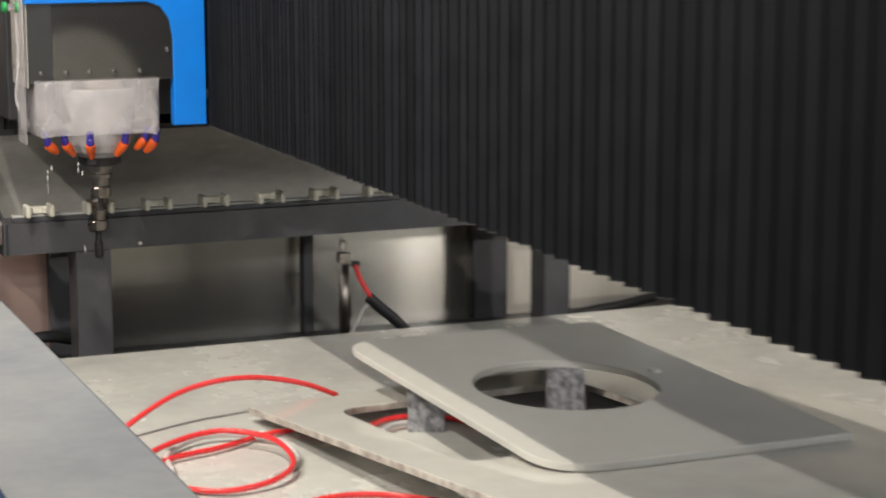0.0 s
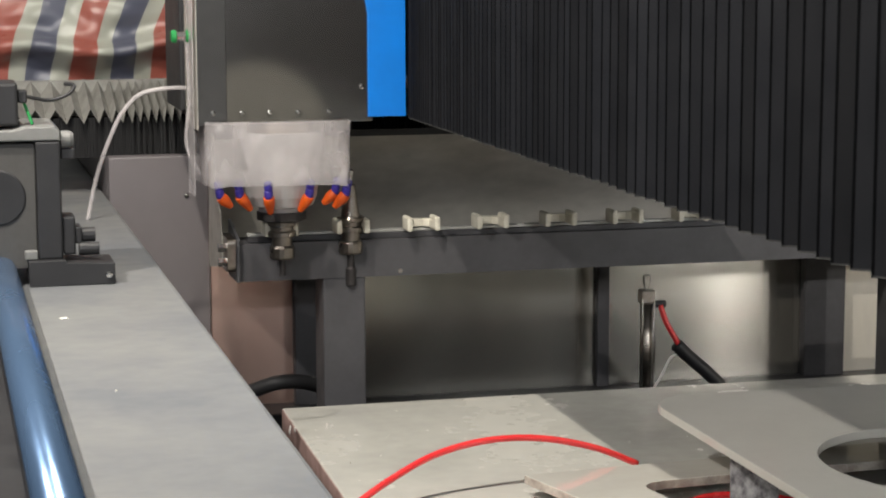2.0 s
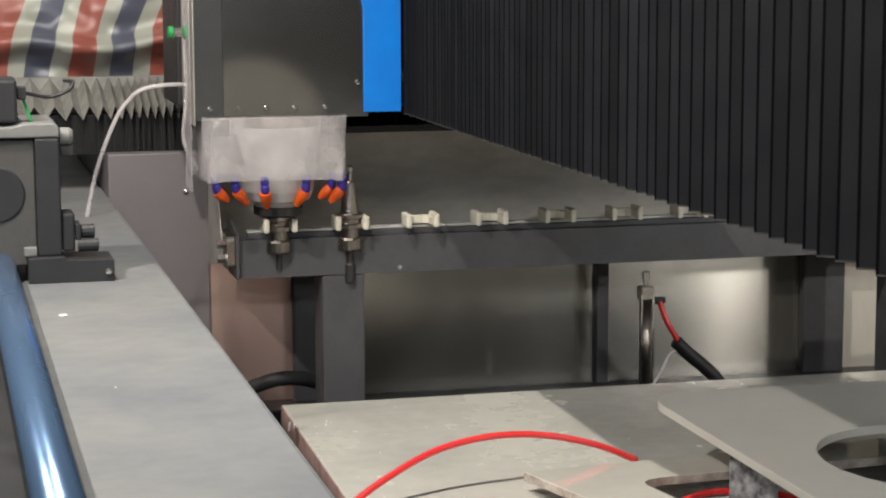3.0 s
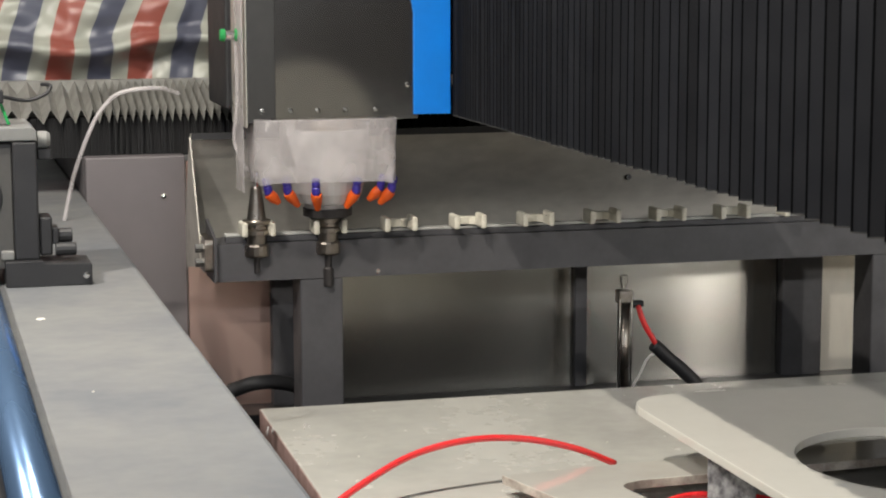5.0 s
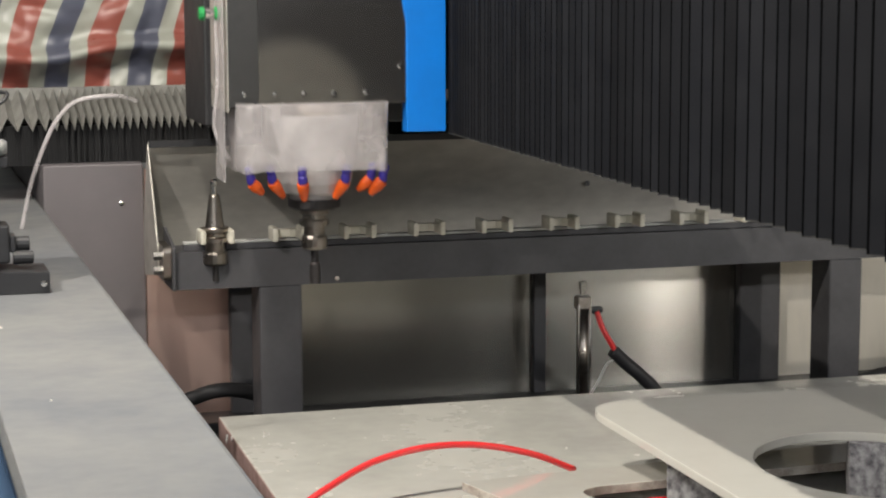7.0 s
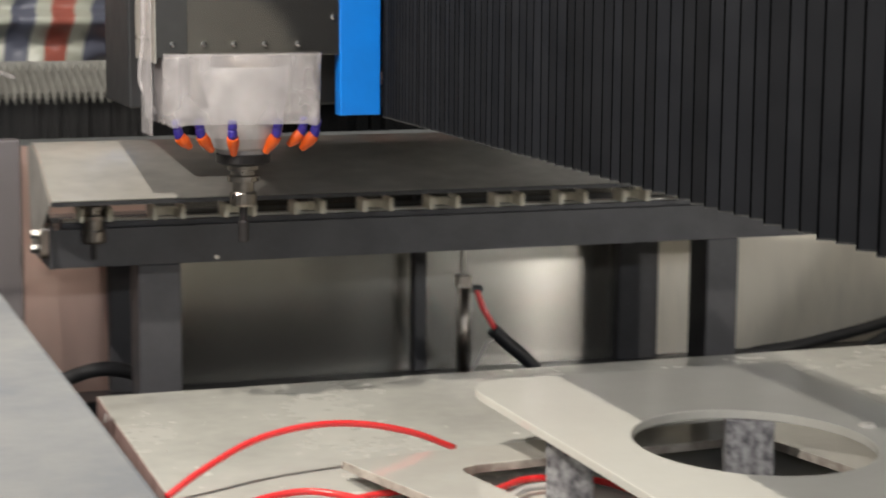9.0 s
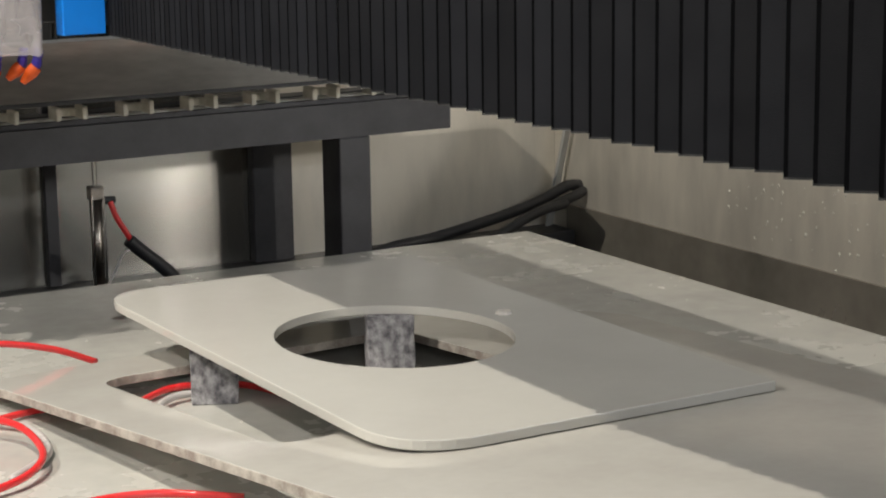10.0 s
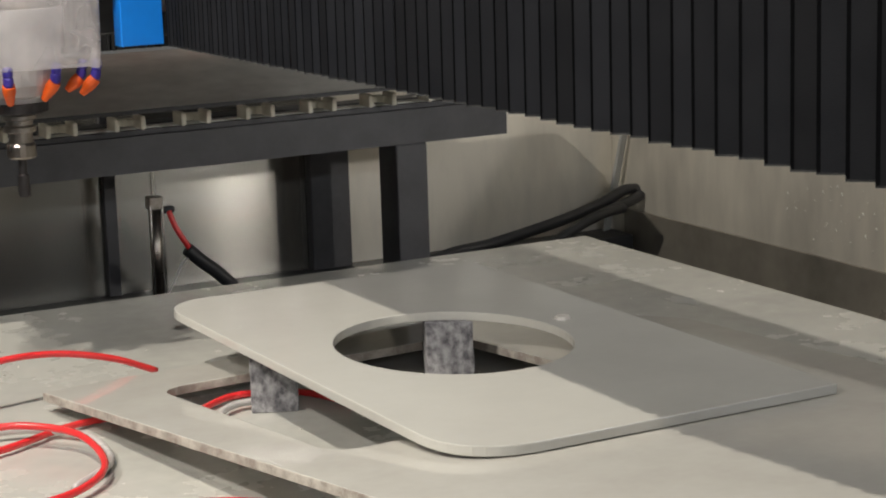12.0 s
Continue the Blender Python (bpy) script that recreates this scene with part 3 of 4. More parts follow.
def build_tool(name_bit):
    """A tapered tool holder with its origin on the axis at clip height."""
    t = thing("tool_holder", "steel tapered tool holder with collet nut and cutter", "tool holder", "tool holders")
    part("pull_stud", lathe([(0.0045, 0.066), (0.0045, 0.080), (0.0062, 0.082), (0.0062, 0.089), (0.003, 0.092)], seg=18), M_CHROME, t, smooth=False)
    part("taper", lathe([(0.0158, 0.012), (0.0090, 0.063), (0.0075, 0.066)], seg=28), M_STEEL, t, smooth=False)
    part("flange", lathe([(0.0225, -0.013), (0.0235, -0.012), (0.0235, -0.005), (0.0185, -0.003), (0.0185, 0.003), (0.0235, 0.005), (0.0235, 0.0105), (0.0225, 0.0122)], seg=32), M_STEEL, t)
    part("neck", lathe([(0.0165, -0.028), (0.0165, -0.0135)], seg=24), M_STEEL, t)
    nut = [(0.0185, -0.050), (0.0205, -0.047), (0.0205, -0.032), (0.0190, -0.0285)]
    part("collet_nut", lathe(nut, seg=16), M_STEEL, t)
    part("cutter", lathe([(0.007, -0.105), (0.0085, -0.103), (0.0085, -0.075), (0.006, -0.072), (0.006, -0.0505)] if name_bit else [(0.005, -0.078), (0.005, -0.0505)], seg=16), M_BIT, t, "dark cutter")
    return t


def build_cover():
    cv = thing("rack_cover", "curved brushed stainless flip cover over the tool rack", "cover", at=(0, 3.36, 0.235))
    prof = [(-0.189, 0.0790), (-0.165, 0.091), (-0.13, 0.108), (-0.09, 0.128), (-0.05, 0.143), (-0.01, 0.150), (0.02, 0.151), (0.045, 0.149)]
    part("curved_sheet", sheet(smooth2(prof), -0.086, 1.37, 0.0015), M_COVER, cv)
    ends = [(-0.186, 0.076)] + prof[1:] + [(0.03, 0.02), (0.02, -0.015), (-0.02, -0.015)]
    ends = [(y, z - 0.002) for y, z in ends]
    for x in (-0.0885, 1.3715):
        part("end_plate", prism(ends, x, x + 0.002, "x"), M_COVER, cv)
    part("front_lip", box(-0.085, 1.37, -0.1915, -0.180, 0.0720, 0.0782), M_BLACK, cv, "black rubber edge strip")
    part("hole_plug", lathe([(0.005, 0), (0.005, 0.003)], (0.72, -0.09, 0.122), 12), M_BLACK, cv)
    return cv


def smooth2(profile, n=4):
    pts = smooth_path([(0, *p) for p in profile], n)
    return [(p.y, p.z) for p in pts]


def build_cylinder():
    c = thing("air_cylinder", "slim chrome pneumatic cylinder under the rack", "air cylinder", at=(0.687, 3.415, 0))
    part("barrel", lathe([(0.011, -0.08), (0.011, 0.10)], seg=24), M_STEEL, c, smooth=True)
    part("top_cap", box(-0.013, 0.013, -0.013, 0.013, 0.10, 0.125, 0.003), M_STEEL, c)
    part("bottom_cap", box(-0.013, 0.013, -0.013, 0.013, -0.10, -0.08, 0.003), M_CHROME, c)
    part("tie_rod", lathe([(0.0022, -0.09), (0.0022, 0.11)], (0.011, -0.011, 0), 8), M_CHROME, c)
    part("tie_rod", lathe([(0.0022, -0.09), (0.0022, 0.11)], (-0.011, -0.011, 0), 8), M_CHROME, c)
    part("foot", box(-0.016, 0.016, -0.014, 0.014, -0.60, -0.10, 0.002), M_RACK, c)
    part("hose_fitting", lathe([(0.007, 0.0), (0.007, 0.020), (0.005, 0.024)], (0.012, -0.002, 0.098), 12, "x"), M_BLACK, c)
    rod = part("piston_rod", lathe([(0.0045, 0.02), (0.0045, 0.135), (0.0075, 0.136), (0.0075, 0.150), (0.005, 0.152)], seg=16), M_CHROME, c, "chrome piston rod")
    hose = thing("air_line", "red air line running into a black sleeve", "hose")
    part("red_line", tube([(0.712, 3.41, 0.096), (0.722, 3.405, 0.065), (0.738, 3.40, 0.035), (0.752, 3.40, 0.012)], 0.0052, 10), M_RED, hose, smooth=True)
    part("sleeve", tube([(0.740, 3.40, 0.024), (0.765, 3.40, 0.0), (0.80, 3.40, -0.03), (0.83, 3.40, -0.065), (0.86, 3.40, -0.14)], 0.0125, 12), M_BLACK, hose, "black corrugated sleeve", smooth=True)
    single("clear_line", tube([(0.694, 3.40, -0.06), (0.712, 3.398, -0.03), (0.728, 3.398, 0.0), (0.745, 3.40, 0.008)], 0.0022, 8), M_CLEARHOSE, "thin clear air line beside the cylinder", "hose", smooth=True)
    return rod


def build_cables():
    ways = (([(1.776, 3.50, 0.010), (1.74, 3.49, 0.012), (1.68, 3.48, -0.006), (1.60, 3.47, -0.024), (1.50, 3.46, -0.040), (1.40, 3.46, -0.056), (1.30, 3.46, -0.066), (1.18, 3.47, -0.10)], 0.0115),
            ([(1.776, 3.48, 0.000), (1.735, 3.46, -0.006), (1.67, 3.44, -0.016), (1.60, 3.43, -0.034), (1.52, 3.42, -0.062), (1.43, 3.42, -0.078), (1.33, 3.43, -0.088), (1.18, 3.45, -0.13)], 0.0105),
            ([(1.700, 3.43, -0.012), (1.62, 3.41, -0.018), (1.54, 3.40, -0.046), (1.46, 3.40, -0.084), (1.38, 3.41, -0.10), (1.25, 3.43, -0.14)], 0.010))
    for way, r in ways:
        single("wall_cable", tube(way, r, 12), M_BLACK, "thick black cable through the side wall grommet", "cable", "wall cables", smooth=True)
    single("cable_grommet", lathe([(0.016, 1.770), (0.016, 1.7798)], (0, 3.50, 0.005), 18, "x"), M_BLACK, "black rubber cable grommet", "grommet")
    single("loop_hose", tube([(-0.03, 3.45, -0.03), (0.02, 3.43, -0.012), (0.08, 3.44, -0.02), (0.16, 3.46, -0.06), (0.2, 3.5, -0.14)], 0.013, 12), M_BLACK, "black hose lying behind the rack post", "hose", smooth=True)


SLAB_Z = 0.098


def build_slabs():
    # cut-out slab lifted on blocks
    bm = bmesh.new()
    outer = rounded([(0.420, 2.69), (0.926, 2.675), (0.926, 1.803), (0.423, 1.798)], [0.085, 0.012, 0.006, 0.105], 10)
    n = len(outer)
    cx, cy, ra, rb, rot = 0.657, 2.246, 0.150, 0.173, 0.0
    k = 56
    hole = []
    for i in range(k):
        a = 2 * math.pi * i / k
        x, y = ra * math.cos(a), rb * math.sin(a)
        hole.append((cx + x * math.cos(rot) - y * math.sin(rot), cy + x * math.sin(rot) + y * math.cos(rot)))
    slab_mesh(bm, outer, hole, 0.0, 0.012)
    sl = part("slab_body", bm, M_SLAB)
    top = thing("sink_slab", "white countertop slab with an oval sink cutout lying on blocks", "countertop slab", at=(0, 0, SLAB_Z - 0.012))
    sl.parent = top
    # the plate it was cut from
    rem = thing("remnant_plate", "polished white offcut plate around an empty cutout", "stone plate")
    bm = bmesh.new()
    outer = [(0.207, 2.565), (0.98, 2.652), (1.105, 2.36), (1.03, 1.2), (0.36, 1.2)]
    inner = rounded([(0.330, 2.46), (0.80, 2.50), (0.80, 1.98), (0.352, 1.96)], [0.05, 0.03, 0.02, 0.04], 10)
    slab_mesh(bm, outer, inner, 0.0, 0.012)
    for f in bm.faces:
        f.material_index = 1 if abs(f.normal.z) < 0.4 else 0
    p = part("plate_body", bm, [M_PLATE, M_RAWEDGE])
    p.parent = rem
    rem.matrix_world = pose(0, 0, 0)
    tilt = Matrix.Translation((0.207, 2.565, 0.016)) @ Euler((radians(-4.2), radians(-0.1), 0)).to_matrix().to_4x4() @ Matrix.Translation((-0.207, -2.565, 0))
    rem.matrix_world = tilt
    for x, y, w, d in ((0.475, 2.41, 0.062, 0.05), (0.738, 2.41, 0.065, 0.06)):
        b = box(-w / 2, w / 2, -d / 2, d / 2, 0, SLAB_Z - 0.0122, 0.002)
        bmesh.ops.subdivide_edges(b, edges=b.edges[:], cuts=2, use_grid_fill=True)
        for v in b.verts:
            if 0.004 < v.co.z < SLAB_Z - 0.016:
                v.co += 0.002 * Vector(noise.noise_vector(v.co * 60 + Vector((x, y, 0))))
        ob = single("support_block", b, M_BLOCK, "rough speckled granite block under the slab", "block", "support blocks")
        ob.matrix_world = pose(x, y, 0, 0, 0, -24)
    single("stone_chip", lathe([(0.012, 0), (0.010, 0.004)], (0, 0, 0), 7), M_CHIP, "small white stone chip lying on the slab", "chip", "chips").matrix_world = pose(0.838, 2.27, SLAB_Z)


def build_slurry():
    """Thin dried slurry patches and grit on the table."""
    rnd = random.Random(21)
    for x, y, r, e in ((1.275, 2.62, 0.030, 1.6), (1.33, 2.90, 0.022, 2.0), (1.36, 3.02, 0.028, 1.5), (1.39, 2.40, 0.010, 1.2)):
        k = 22
        out = []
        for i in range(k):
            a = 2 * math.pi * i / k
            q = r * (0.65 + 0.5 * noise.noise((math.cos(a) * 1.6 + x * 9, math.sin(a) * 1.6 + y * 9, 0.5)) + 0.12 * rnd.random())
            out.append((x + q * math.cos(a), y + q * e * math.sin(a)))
        m = M_SLURRY
        single("slurry_patch", prism(out, 0.0001, 0.0004, "z"), m, "thin dried slurry patch on the worktable", "slurry patch", "slurry patches")
    grit = bmesh.new()
    for i in range(70):
        bmesh.ops.create_icosphere(grit, subdivisions=1, radius=rnd.uniform(0.0005, 0.0014), matrix=Matrix.Translation((rnd.uniform(0.0, 1.43), rnd.uniform(2.0, 3.16), 0.0008)))
    single("grit", grit, M_CHIP, "scattered pale stone grit on the worktable", "grit", kind="stuff")


def slab_mesh(bm, outer, hole, z0, z1):
    """A flat plate with one hole, triangulated between the two loops."""
    def loop(pts, z):
        return [bm.verts.new((p[0], p[1], z)) for p in pts]

    lo, li, ho, hi = loop(outer, z0), loop(hole, z0), loop(outer, z1), loop(hole, z1)
    for a, b in ((lo, li), (ho, hi)):
        edges = [bm.edges.new((q[i], q[(i + 1) % len(q)])) for q in (a, b) for i in range(len(q))]
        bmesh.ops.triangle_fill(bm, edges=edges, use_beauty=True)
    for a, b in ((lo, ho), (li, hi)):
        for i in range(len(a)):
            j = (i + 1) % len(a)
            bm.faces.new((a[i], a[j], b[j], b[i]))
    bmesh.ops.recalc_face_normals(bm, faces=bm.faces)
    sharp = [e for e in bm.edges if len(e.link_faces) == 2 and e.calc_face_angle(0) > 1.2]
    bmesh.ops.bevel(bm, geom=sharp, offset=0.0012, segments=2, affect="EDGES", profile=0.5)


def build_hoses():
    single("red_hose", tube([(-0.04, 2.53, 0.008), (0.015, 2.555, 0.034), (0.09, 2.59, 0.058), (0.17, 2.61, 0.068), (0.25, 2.625, 0.062), (0.33, 2.632, 0.042), (0.394, 2.638, 0.014)], 0.0048, 12), M_RED, "bright red coolant hose arching over the worktable", "hose", "red hoses", smooth=True)
    single("red_hose", tube([(-0.06, 2.34, 0.012), (0.01, 2.40, 0.020), (0.08, 2.425, 0.028), (0.135, 2.415, 0.030), (0.185, 2.35, 0.026), (0.18, 2.24, 0.018), (0.125, 2.175, 0.012), (0.04, 2.165, 0.008), (-0.025, 2.235, 0.007), (-0.035, 2.305, 0.007), (0.015, 2.365, 0.009), (0.11, 2.40, 0.009), (0.21, 2.455, 0.008), (0.30, 2.47, 0.007)], 0.0048, 12), M_RED, "coiled bright red coolant hose on the worktable", "hose", "red hoses", smooth=True)
    single("milky_hose_loop", tube([(0.0, 2.30, 0.007), (0.02, 2.40, 0.008), (0.09, 2.46, 0.012), (0.16, 2.45, 0.012), (0.21, 2.39, 0.009), (0.20, 2.28, 0.007), (0.13, 2.205, 0.006)], 0.005, 12), M_CLEARHOSE, "milky white hose loop on the worktable", "hose", smooth=True)
    single("red_hose", tube([(0.36, 2.42, 0.006), (0.44, 2.47, 0.008), (0.52, 2.44, 0.008), (0.56, 2.36, 0.006)], 0.0048, 12), M_RED, "red hose end lying under the cut-out", "hose", "red hoses", smooth=True)
    single("milky_hose_piece", tube([(0.37, 2.37, 0.007), (0.42, 2.42, 0.010), (0.50, 2.42, 0.008)], 0.005, 12), M_CLEARHOSE, "milky hose piece lying under the cut-out", "hose", smooth=True)
    single("red_hose", tube([(0.10, 2.03, 0.006), (0.17, 2.07, 0.008), (0.25, 2.06, 0.008), (0.33, 2.0, 0.006)], 0.0048, 12), M_RED, "red hose running beneath the plate", "hose", "red hoses", smooth=True)


# ---- moving machine ----
FOLDS = 110


def build_bridge():
    """Bridge with bellows; origin at the lower front corner of the blue carriage plate."""
    br = thing("bridge", "machine bridge with black folded bellows and blue carriage plate", "machine bridge")
    h0, h1 = 0.0, 0.435
    y = -0.004
    rnd = random.Random(15)
    for i in range(FOLDS):
        near = min(1.0, i / 72)
        w = 0.0120 + 0.0275 * near
        peak = w * (0.46 - 0.40 * near ** 2)
        d = 0.0030 + 0.0075 * near ** 2
        bm = bmesh.new()
        lean = rnd.uniform(-0.0012, 0.0012) * (0.4 + near)
        plan = [(-d * 0.12, -0.0003), (-d - 0.0008 + lean, -peak), (-d - 0.0002 + lean, -peak - 0.0012 - 0.0048 * near ** 2), (-d * 0.12, -w), (0.012, -w), (0.012, 0.0)]
        jig = rnd.uniform(-0.0016, 0.0016) * near
        rise = 0.02 + 0.08 * near
        rings = []
        for h in (h0, h0 + 0.0018, h1 * 0.5, h1):
            sway = rnd.uniform(-0.0008, 0.0008) if h == h1 * 0.5 else 0.0
            low = jig - 0.003 if h < 0.01 else 0.0
            rings.append([bm.verts.new((q[0] + 0.004 + sway, q[1] + y, h + low - (rise * q[1] if h < 0.01 else 0.0))) for q in plan])
        bm.faces.new(rings[0])
        bm.faces.new(rings[-1])
        for n, (lo, hi) in enumerate(zip(rings, rings[1:])):
            for k in range(6):
                f = bm.faces.new((lo[k], lo[(k + 1) % 6], hi[(k + 1) % 6], hi[k]))
                # slot 1 paints the groove shade along each fold
                f.material_index = 2 if n == 0 and k < 3 else (1 if k == 1 else 0)
        part("fold", bm, [M_BELLOWS, M_GROOVE_SHADE, M_HEM], br)
        y -= w
    part("beam_body", box(0.022, 0.055, y, 0.60, 0.060, 0.35), M_BLACK, br)
    part("under_deck", box(0.022, 0.41, y, 0.60, 0.006, 0.040, 0.002), M_BLACK, br, "wide dark deck of the bridge")
    leg = [(-0.062, 0.0), (0.0, 0.0), (0.0, 0.42), (-0.34, 0.42), (-0.34, 0.235), (-0.11, 0.235), (-0.085, 0.225), (-0.068, 0.200), (-0.062, 0.165)]
    part("carriage_plate", prism(leg, 0.0, 0.03, "y", 0.0015), M_BLUE, br, "bright blue painted carriage plate")
    part("carriage_body", box(-0.34, 0.024, 0.20, 0.40, 0.0, 0.42, 0.004), M_BLACK, br)
    for x in (-0.085, -0.28):
        part("linear_rail", box(x - 0.012, x + 0.012, 0.175, 0.199, -0.01, 0.41, 0.002), M_STEEL, br, "bright steel linear rail")
    part("rear_leg", box(-0.30, -0.262, 0.50, 0.55, 0.02, 0.42, 0.003), M_BLUE, br, "blue painted rear leg")
    return br


def build_spindle():
    """Spindle head; origin on the axis at the height of the rack clips while lowered."""
    sp = thing("spindle_head", "spindle head with dark sheet housing and coolant nozzles", "spindle head")
    z0 = 0.178
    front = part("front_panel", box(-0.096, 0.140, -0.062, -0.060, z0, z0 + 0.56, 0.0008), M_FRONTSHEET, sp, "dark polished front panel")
    part("corner_panel", prism([(-0.0965, -0.062), (-0.140, -0.056), (-0.140, -0.054), (-0.0965, -0.060)], z0 - 0.002, z0 + 0.56, "z"), M_HOUSING, sp, "dark polished corner strip")
    side = part("side_panel", box(-0.1425, -0.1405, -0.055, 0.09, z0 - 0.01, z0 + 0.56, 0.0005), M_COVER, sp, "brushed stainless side panel")
    part("right_panel", box(0.138, 0.140, -0.0595, 0.09, z0, z0 + 0.56), M_HOUSING, sp)
    part("bottom_pan", box(-0.138, 0.137, -0.029, 0.09, z0 + 0.004, z0 + 0.007), M_BLACK, sp)
    part("spindle_motor", lathe([(0.075, 0.10), (0.075, 0.45)], (0, 0.02, 0), 32), M_STEEL, sp, smooth=True)
    part("spindle_nose", lathe([(0.036, 0.026), (0.038, 0.030), (0.038, 0.036), (0.052, 0.040), (0.058, 0.055), (0.064, 0.10), (0.070, 0.16)], seg=36), M_NOSE, sp, "pale spindle nose")
    part("nose_ring", lathe([(0.030, 0.0118), (0.041, 0.016), (0.041, 0.0285), (0.036, 0.0295)], seg=32), M_BIT, sp, "dark nose ring")
    for x in (-0.118, -0.072, -0.028, 0.018, 0.068):
        y = -0.0625 if x > -0.1 else -0.0592
        part("screw", lathe([(0.0042, 0), (0.0042, -0.003), (0.002, -0.004)], (x, y, z0 + 0.017), 12, "y"), M_CHROME, front)
    part("screw", lathe([(0.0042, 0), (0.0042, -0.003), (0.002, -0.004)], (0.122, -0.0625, z0 + 0.056), 12, "y"), M_CHROME, front)
    for i in range(4):
        part("screw", lathe([(0.0038, -0.1455), (0.0038, -0.1425)], (0, -0.018 + 0.028 * i, z0 + 0.022), 10, "x"), M_CHROME, side)
    # hazy splash skirt, an open curved sheet
    bm = bmesh.new()
    outline = rounded([(-0.132, 0.09), (-0.132, -0.082), (0.102, -0.086), (0.102, 0.09)], [0, 0.035, 0.022, 0], 8)
    rows = []
    for k, zz in enumerate((z0 + 0.004, 0.150, 0.120, 0.098, 0.078)):
        rows.append([bm.verts.new((p[0] * (1 - 0.004 * k) + 0.0015 * math.sin(i * 1.3 + k), p[1] + 0.002 * math.sin(i * 0.8 + k * 1.9), zz + (0.002 * math.sin(i * 0.9) if k == 4 else 0))) for i, p in enumerate(outline)])
    for a, b in zip(rows, rows[1:]):
        for i in range(len(a) - 1):
            bm.faces.new((a[i], a[i + 1], b[i + 1], b[i])).smooth = True
    sk = part("splash_skirt", bm, M_HAZE, sp, "hazy clear plastic splash skirt")
    md = sk.modifiers.new("thickness", "SOLIDIFY")
    md.thickness = 0.0012
    drops = bmesh.new()
    rnd = random.Random(12)
    for i in range(60):
        r = rnd.uniform(0.0006, 0.0017)
        bmesh.ops.create_icosphere(drops, subdivisions=1, radius=r, matrix=Matrix.Translation((rnd.gauss(0.070, 0.013), -0.0865, rnd.gauss(0.125, 0.016))))
    tagged(part("water_drops", drops, M_HAZE, sp), kind="stuff")
    # coolant nozzles: joint and tip
    for (xa, ya, za), (xb, yb, zb) in (((-0.106, -0.045, 0.060), (-0.088, -0.040, 0.043)), ((-0.077, -0.060, 0.062), (-0.058, -0.048, 0.038)),
                                       ((-0.033, -0.072, 0.060), (-0.027, -0.054, 0.032)), ((0.034, -0.066, 0.060), (0.021, -0.050, 0.034)),
                                       ((0.098, -0.045, 0.058), (0.080, -0.036, 0.036)), ((0.085, -0.020, 0.058), (0.066, -0.014, 0.040))):
        a, b = Vector((xa, ya, za)), Vector((xb, yb, zb))
        way = (b - a).normalized()
        rot = way.to_track_quat("Z", "Y").to_matrix().to_4x4()
        lean = (way * 0.35 + Vector((0, 0, -1))).normalized().to_track_quat("Z", "Y").to_matrix().to_4x4()
        ln = (b - a).length
        joint = bmesh.new()
        for k in range(2):
            add_lathe(joint, [(0.0050, -0.013 * k - 0.0125), (0.0072, -0.013 * k - 0.010), (0.0072, -0.013 * k - 0.002), (0.0058, -0.013 * k + 0.002)], seg=14)
        joint.transform(Matrix.Translation(a) @ lean)
        hose = part("nozzle_joint", joint, M_PURPLE, sp, "dark blue jointed coolant hose")
        tip = lathe([(0.0085, 0.0), (0.0092, 0.004), (0.0092, 0.011), (0.0048, ln - 0.001), (0.0036, ln)], seg=16)
        tip.transform(Matrix.Translation(a) @ rot)
        part("nozzle_tip", tip, M_ORANGE, hose, "orange coolant nozzle tip")
    part("plastic_curtain", box(-0.1485, -0.1473, -0.056, 0.02, z0 - 0.115, z0 + 0.30), M_HAZE, sp, "clear plastic side curtain")
    push = part("fitting", lathe([(0.006, -0.143), (0.006, -0.152), (0.008, -0.153), (0.008, -0.165)], (0, 0.0, 0.315), 12, "x"), M_CHROME, sp, "chrome push fitting")
    part("fitting_ring", lathe([(0.0085, -0.166), (0.0105, -0.167), (0.0105, -0.173), (0.0085, -0.175)], (0, 0.0, 0.315), 14, "x"), M_GREEN, push, "green release ring")
    part("fitting_ring", lathe([(0.0085, -0.1435), (0.0105, -0.1445), (0.0105, -0.1495), (0.0085, -0.151)], (0, 0.0, 0.315), 14, "x"), M_GREEN, push, "green release ring")
    part("side_hose", tube([(-0.150, 0.0, 0.315), (-0.147, 0.0, 0.22), (-0.152, 0.01, 0.14), (-0.13, 0.0, 0.09)], 0.003, 10), M_HAZE, sp, "milky coolant hose", smooth=True)
    return sp


def build_drops():
    """Coolant drops that leave the nozzles and land on the table."""
    made = []
    for k in range(9):
        bm = bmesh.new()
        bmesh.ops.create_icosphere(bm, subdivisions=2, radius=0.0016, matrix=Matrix.Diagonal((1, 1, 3.2, 1)))
        made.append(single("water_drop", bm, M_CLEARHOSE, "falling milky coolant drop below the nozzles", "water drop", "falling drops", smooth=True))
    return made


build_hall()
build_enclosure()
build_cabinet()
build_tarp()
build_side_beam()
build_table()
build_rack()
build_clips()
tool_a = build_tool(False)
tool_b = build_tool(True)
cover = build_cover()
rod = build_cylinder()
build_cables()
build_slabs()
build_slurry()
build_hoses()
bridge = build_bridge()
spindle = build_spindle()
drops = build_drops()


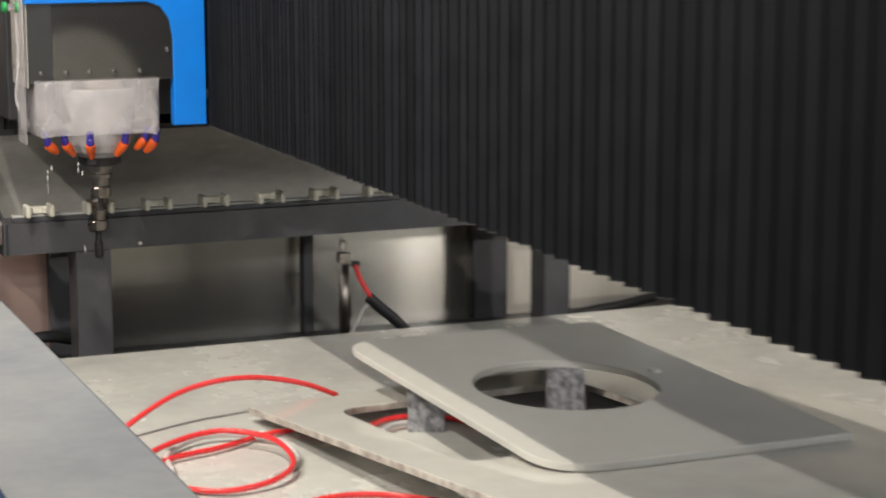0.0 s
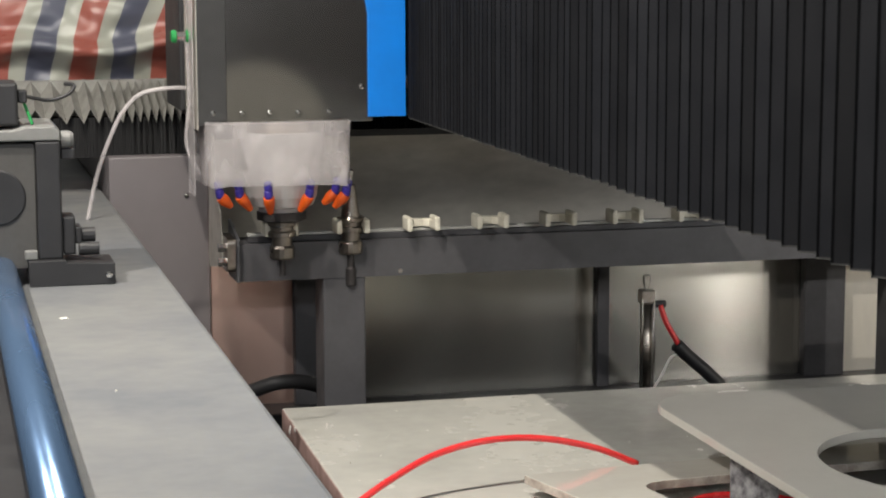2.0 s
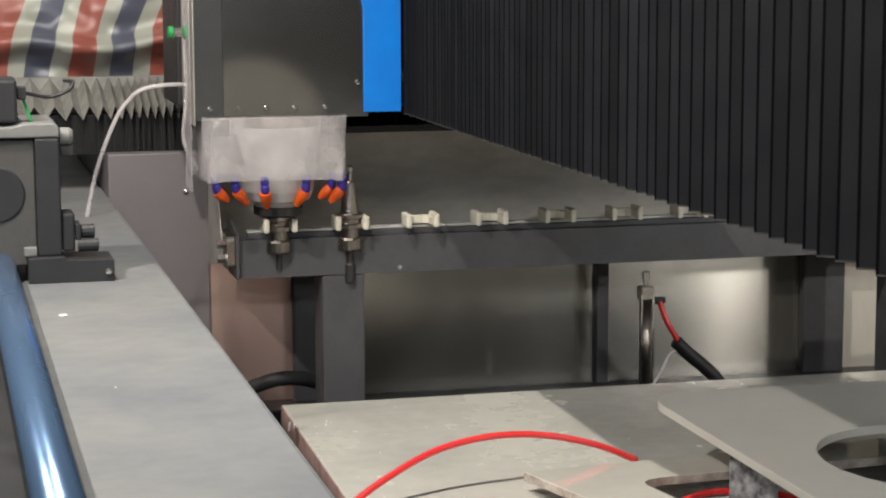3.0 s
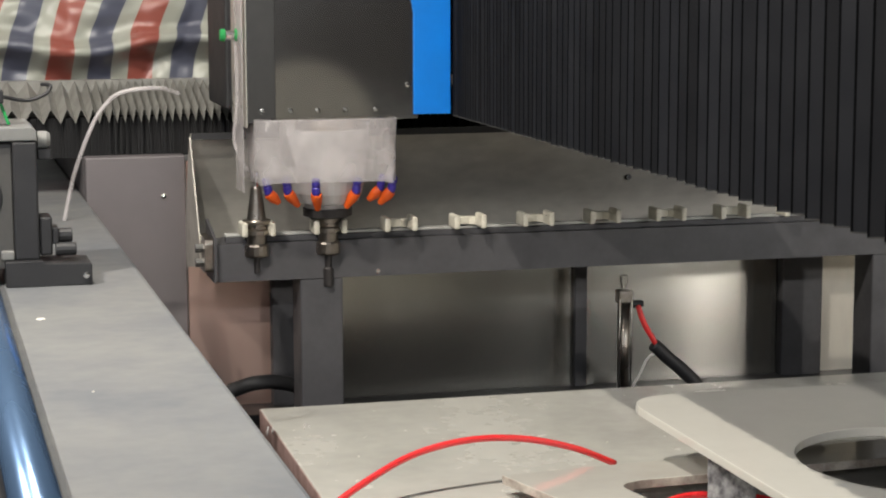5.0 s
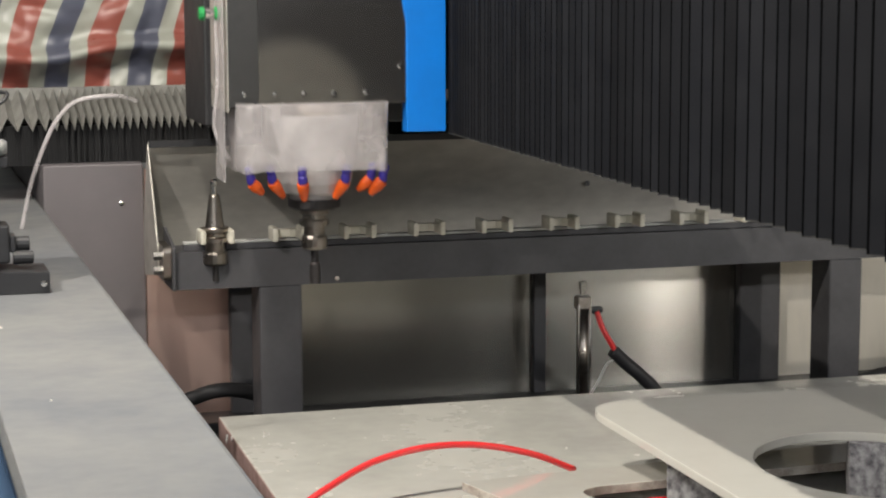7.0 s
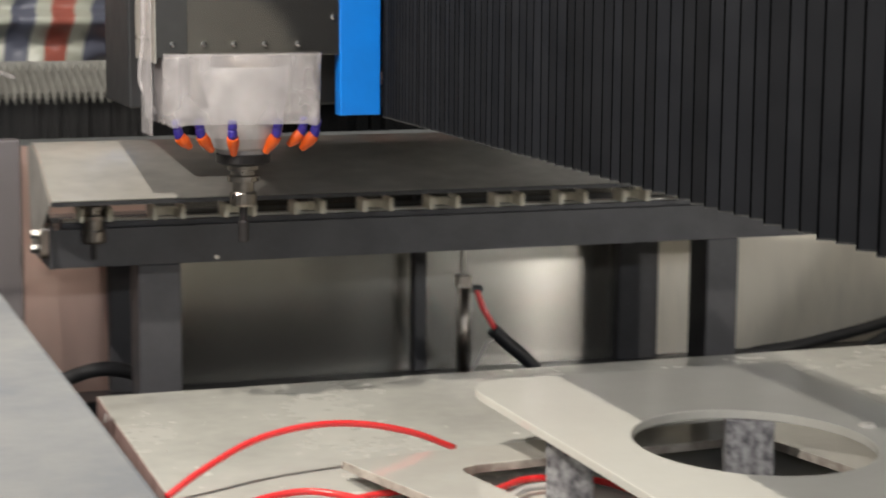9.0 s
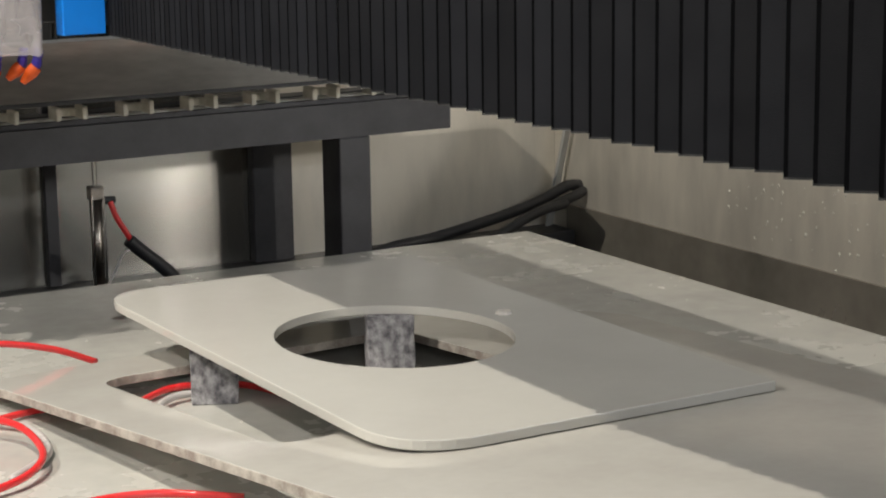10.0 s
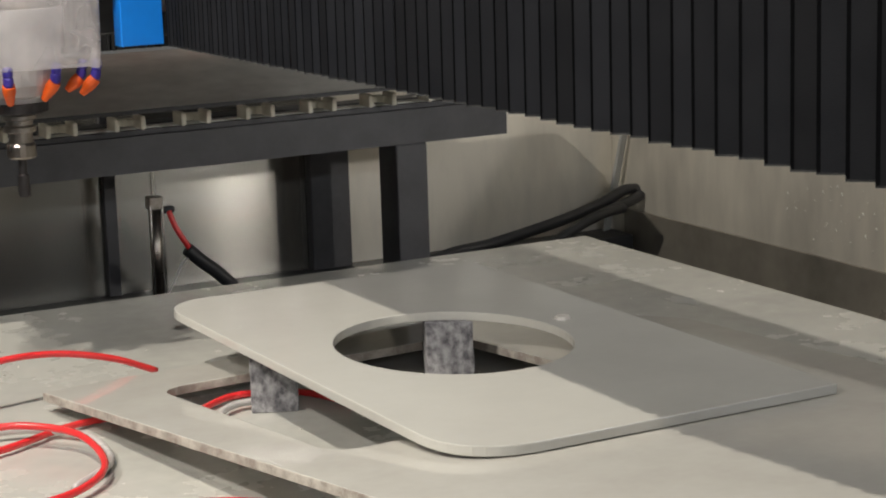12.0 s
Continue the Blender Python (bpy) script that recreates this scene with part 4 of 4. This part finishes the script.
def motions():
    # seconds, x of the bellows face, y of the carriage plate, lift of the spindle
    run = [(0.0, 0.278, 3.04, 0.096), (0.1, 0.245, 3.00, 0.094), (0.2, 0.198, 2.955, 0.090), (0.3, 0.196, 2.99, 0.086), (0.5, 0.192, 2.999, 0.076), (0.6, 0.193, 3.000, 0.060), (0.8, 0.193, 3.003, 0.022), (0.95, 0.193, 3.004, 0.0),
           (1.0, 0.193, 3.005, 0.0), (1.3, 0.193, 3.02, 0.0), (1.5, 0.193, 3.062, 0.0), (2.0, 0.194, 3.200, 0.0), (2.4, 0.194, 3.227, 0.0), (3.0, 0.194, 3.227, 0.0),
           (3.2, 0.194, 3.227, 0.021), (3.6, 0.194, 3.227, 0.098), (3.8, 0.196, 3.227, 0.10), (4.2, 0.311, 3.227, 0.10), (4.4, 0.3125, 3.227, 0.098), (4.8, 0.3125, 3.222, 0.022),
           (4.95, 0.3125, 3.222, 0.0), (6.0, 0.3125, 3.215, 0.0), (6.15, 0.3125, 3.19, 0.0), (6.5, 0.3125, 3.045, 0.0), (6.75, 0.3125, 3.010, 0.008), (7.0, 0.3125, 3.003, 0.052), (7.2, 0.3125, 3.002, 0.098),
           (7.5, 0.3125, 3.002, 0.10), (8.4, 0.3125, 3.002, 0.10), (8.8, 0.327, 2.961, 0.10), (9.0, 0.364, 2.894, 0.097), (9.5, 0.442, 2.724, 0.085), (9.8, 0.453, 2.695, 0.085), (12.0, 0.453, 2.690, 0.085)]
    walk(bridge, [(t, pose(x, y, 0.465)) for t, x, y, z in run])
    walk(spindle, [(t, pose(x - 0.194, y + 0.068, 0.280 + z)) for t, x, y, z in run])
    rest = 0.280
    # each drop leaves at its own time from a nozzle tip and falls freely
    for k, drop in enumerate(drops):
        t0 = -0.26 + 0.085 * k
        x, y, z = (-0.03, 0.028)[k % 2] + 0.006 * math.sin(k * 2.1), 3.04 - 0.012 * (k % 3), 0.40 - 0.05 * max(0.0, t0)
        rows = [(0.0, pose(x, y, z))] if t0 > 0.02 else []
        for q in (0.0, 0.07, 0.13, 0.18, 0.23, 0.275):
            if t0 + q >= 0:
                rows.append((t0 + q, pose(x, y, max(-0.002, z - 4.9 * q * q))))
        if t0 < 0:
            rows.insert(0, (0.0, pose(x, y, max(-0.002, z - 4.9 * t0 * t0))))
        land = max(t0 + 0.30, 0.02)
        walk(drop, rows + [(land, pose(x, y, -0.002)), (12.0, pose(x, y, -0.002))])
    walk(tool_a, [(t, pose(x - 0.194, y + 0.068, rest + z)) for t, x, y, z in run if t < 3.1] + [(3.2, pose(0, YR, rest)), (12.0, pose(0, YR, rest))])
    walk(tool_b, [(0.0, pose(0.12, YR, rest)), (5.9, pose(0.12, YR, rest))] + [(t, pose(x - 0.194, y + 0.068, rest + z)) for t, x, y, z in run if t > 5.95])
    walk(cover, [(t, pose(0, 3.36, 0.235, -a)) for t, a in ((0.0, 92), (7.3, 92), (7.6, 84), (8.3, 9), (8.6, 0), (12.0, 0))])
    walk(rod, [(t, pose(0, 0, z)) for t, z in ((0.0, 0.0), (7.3, 0.0), (7.6, 0.004), (8.3, 0.046), (8.6, 0.05), (12.0, 0.05))])


motions()
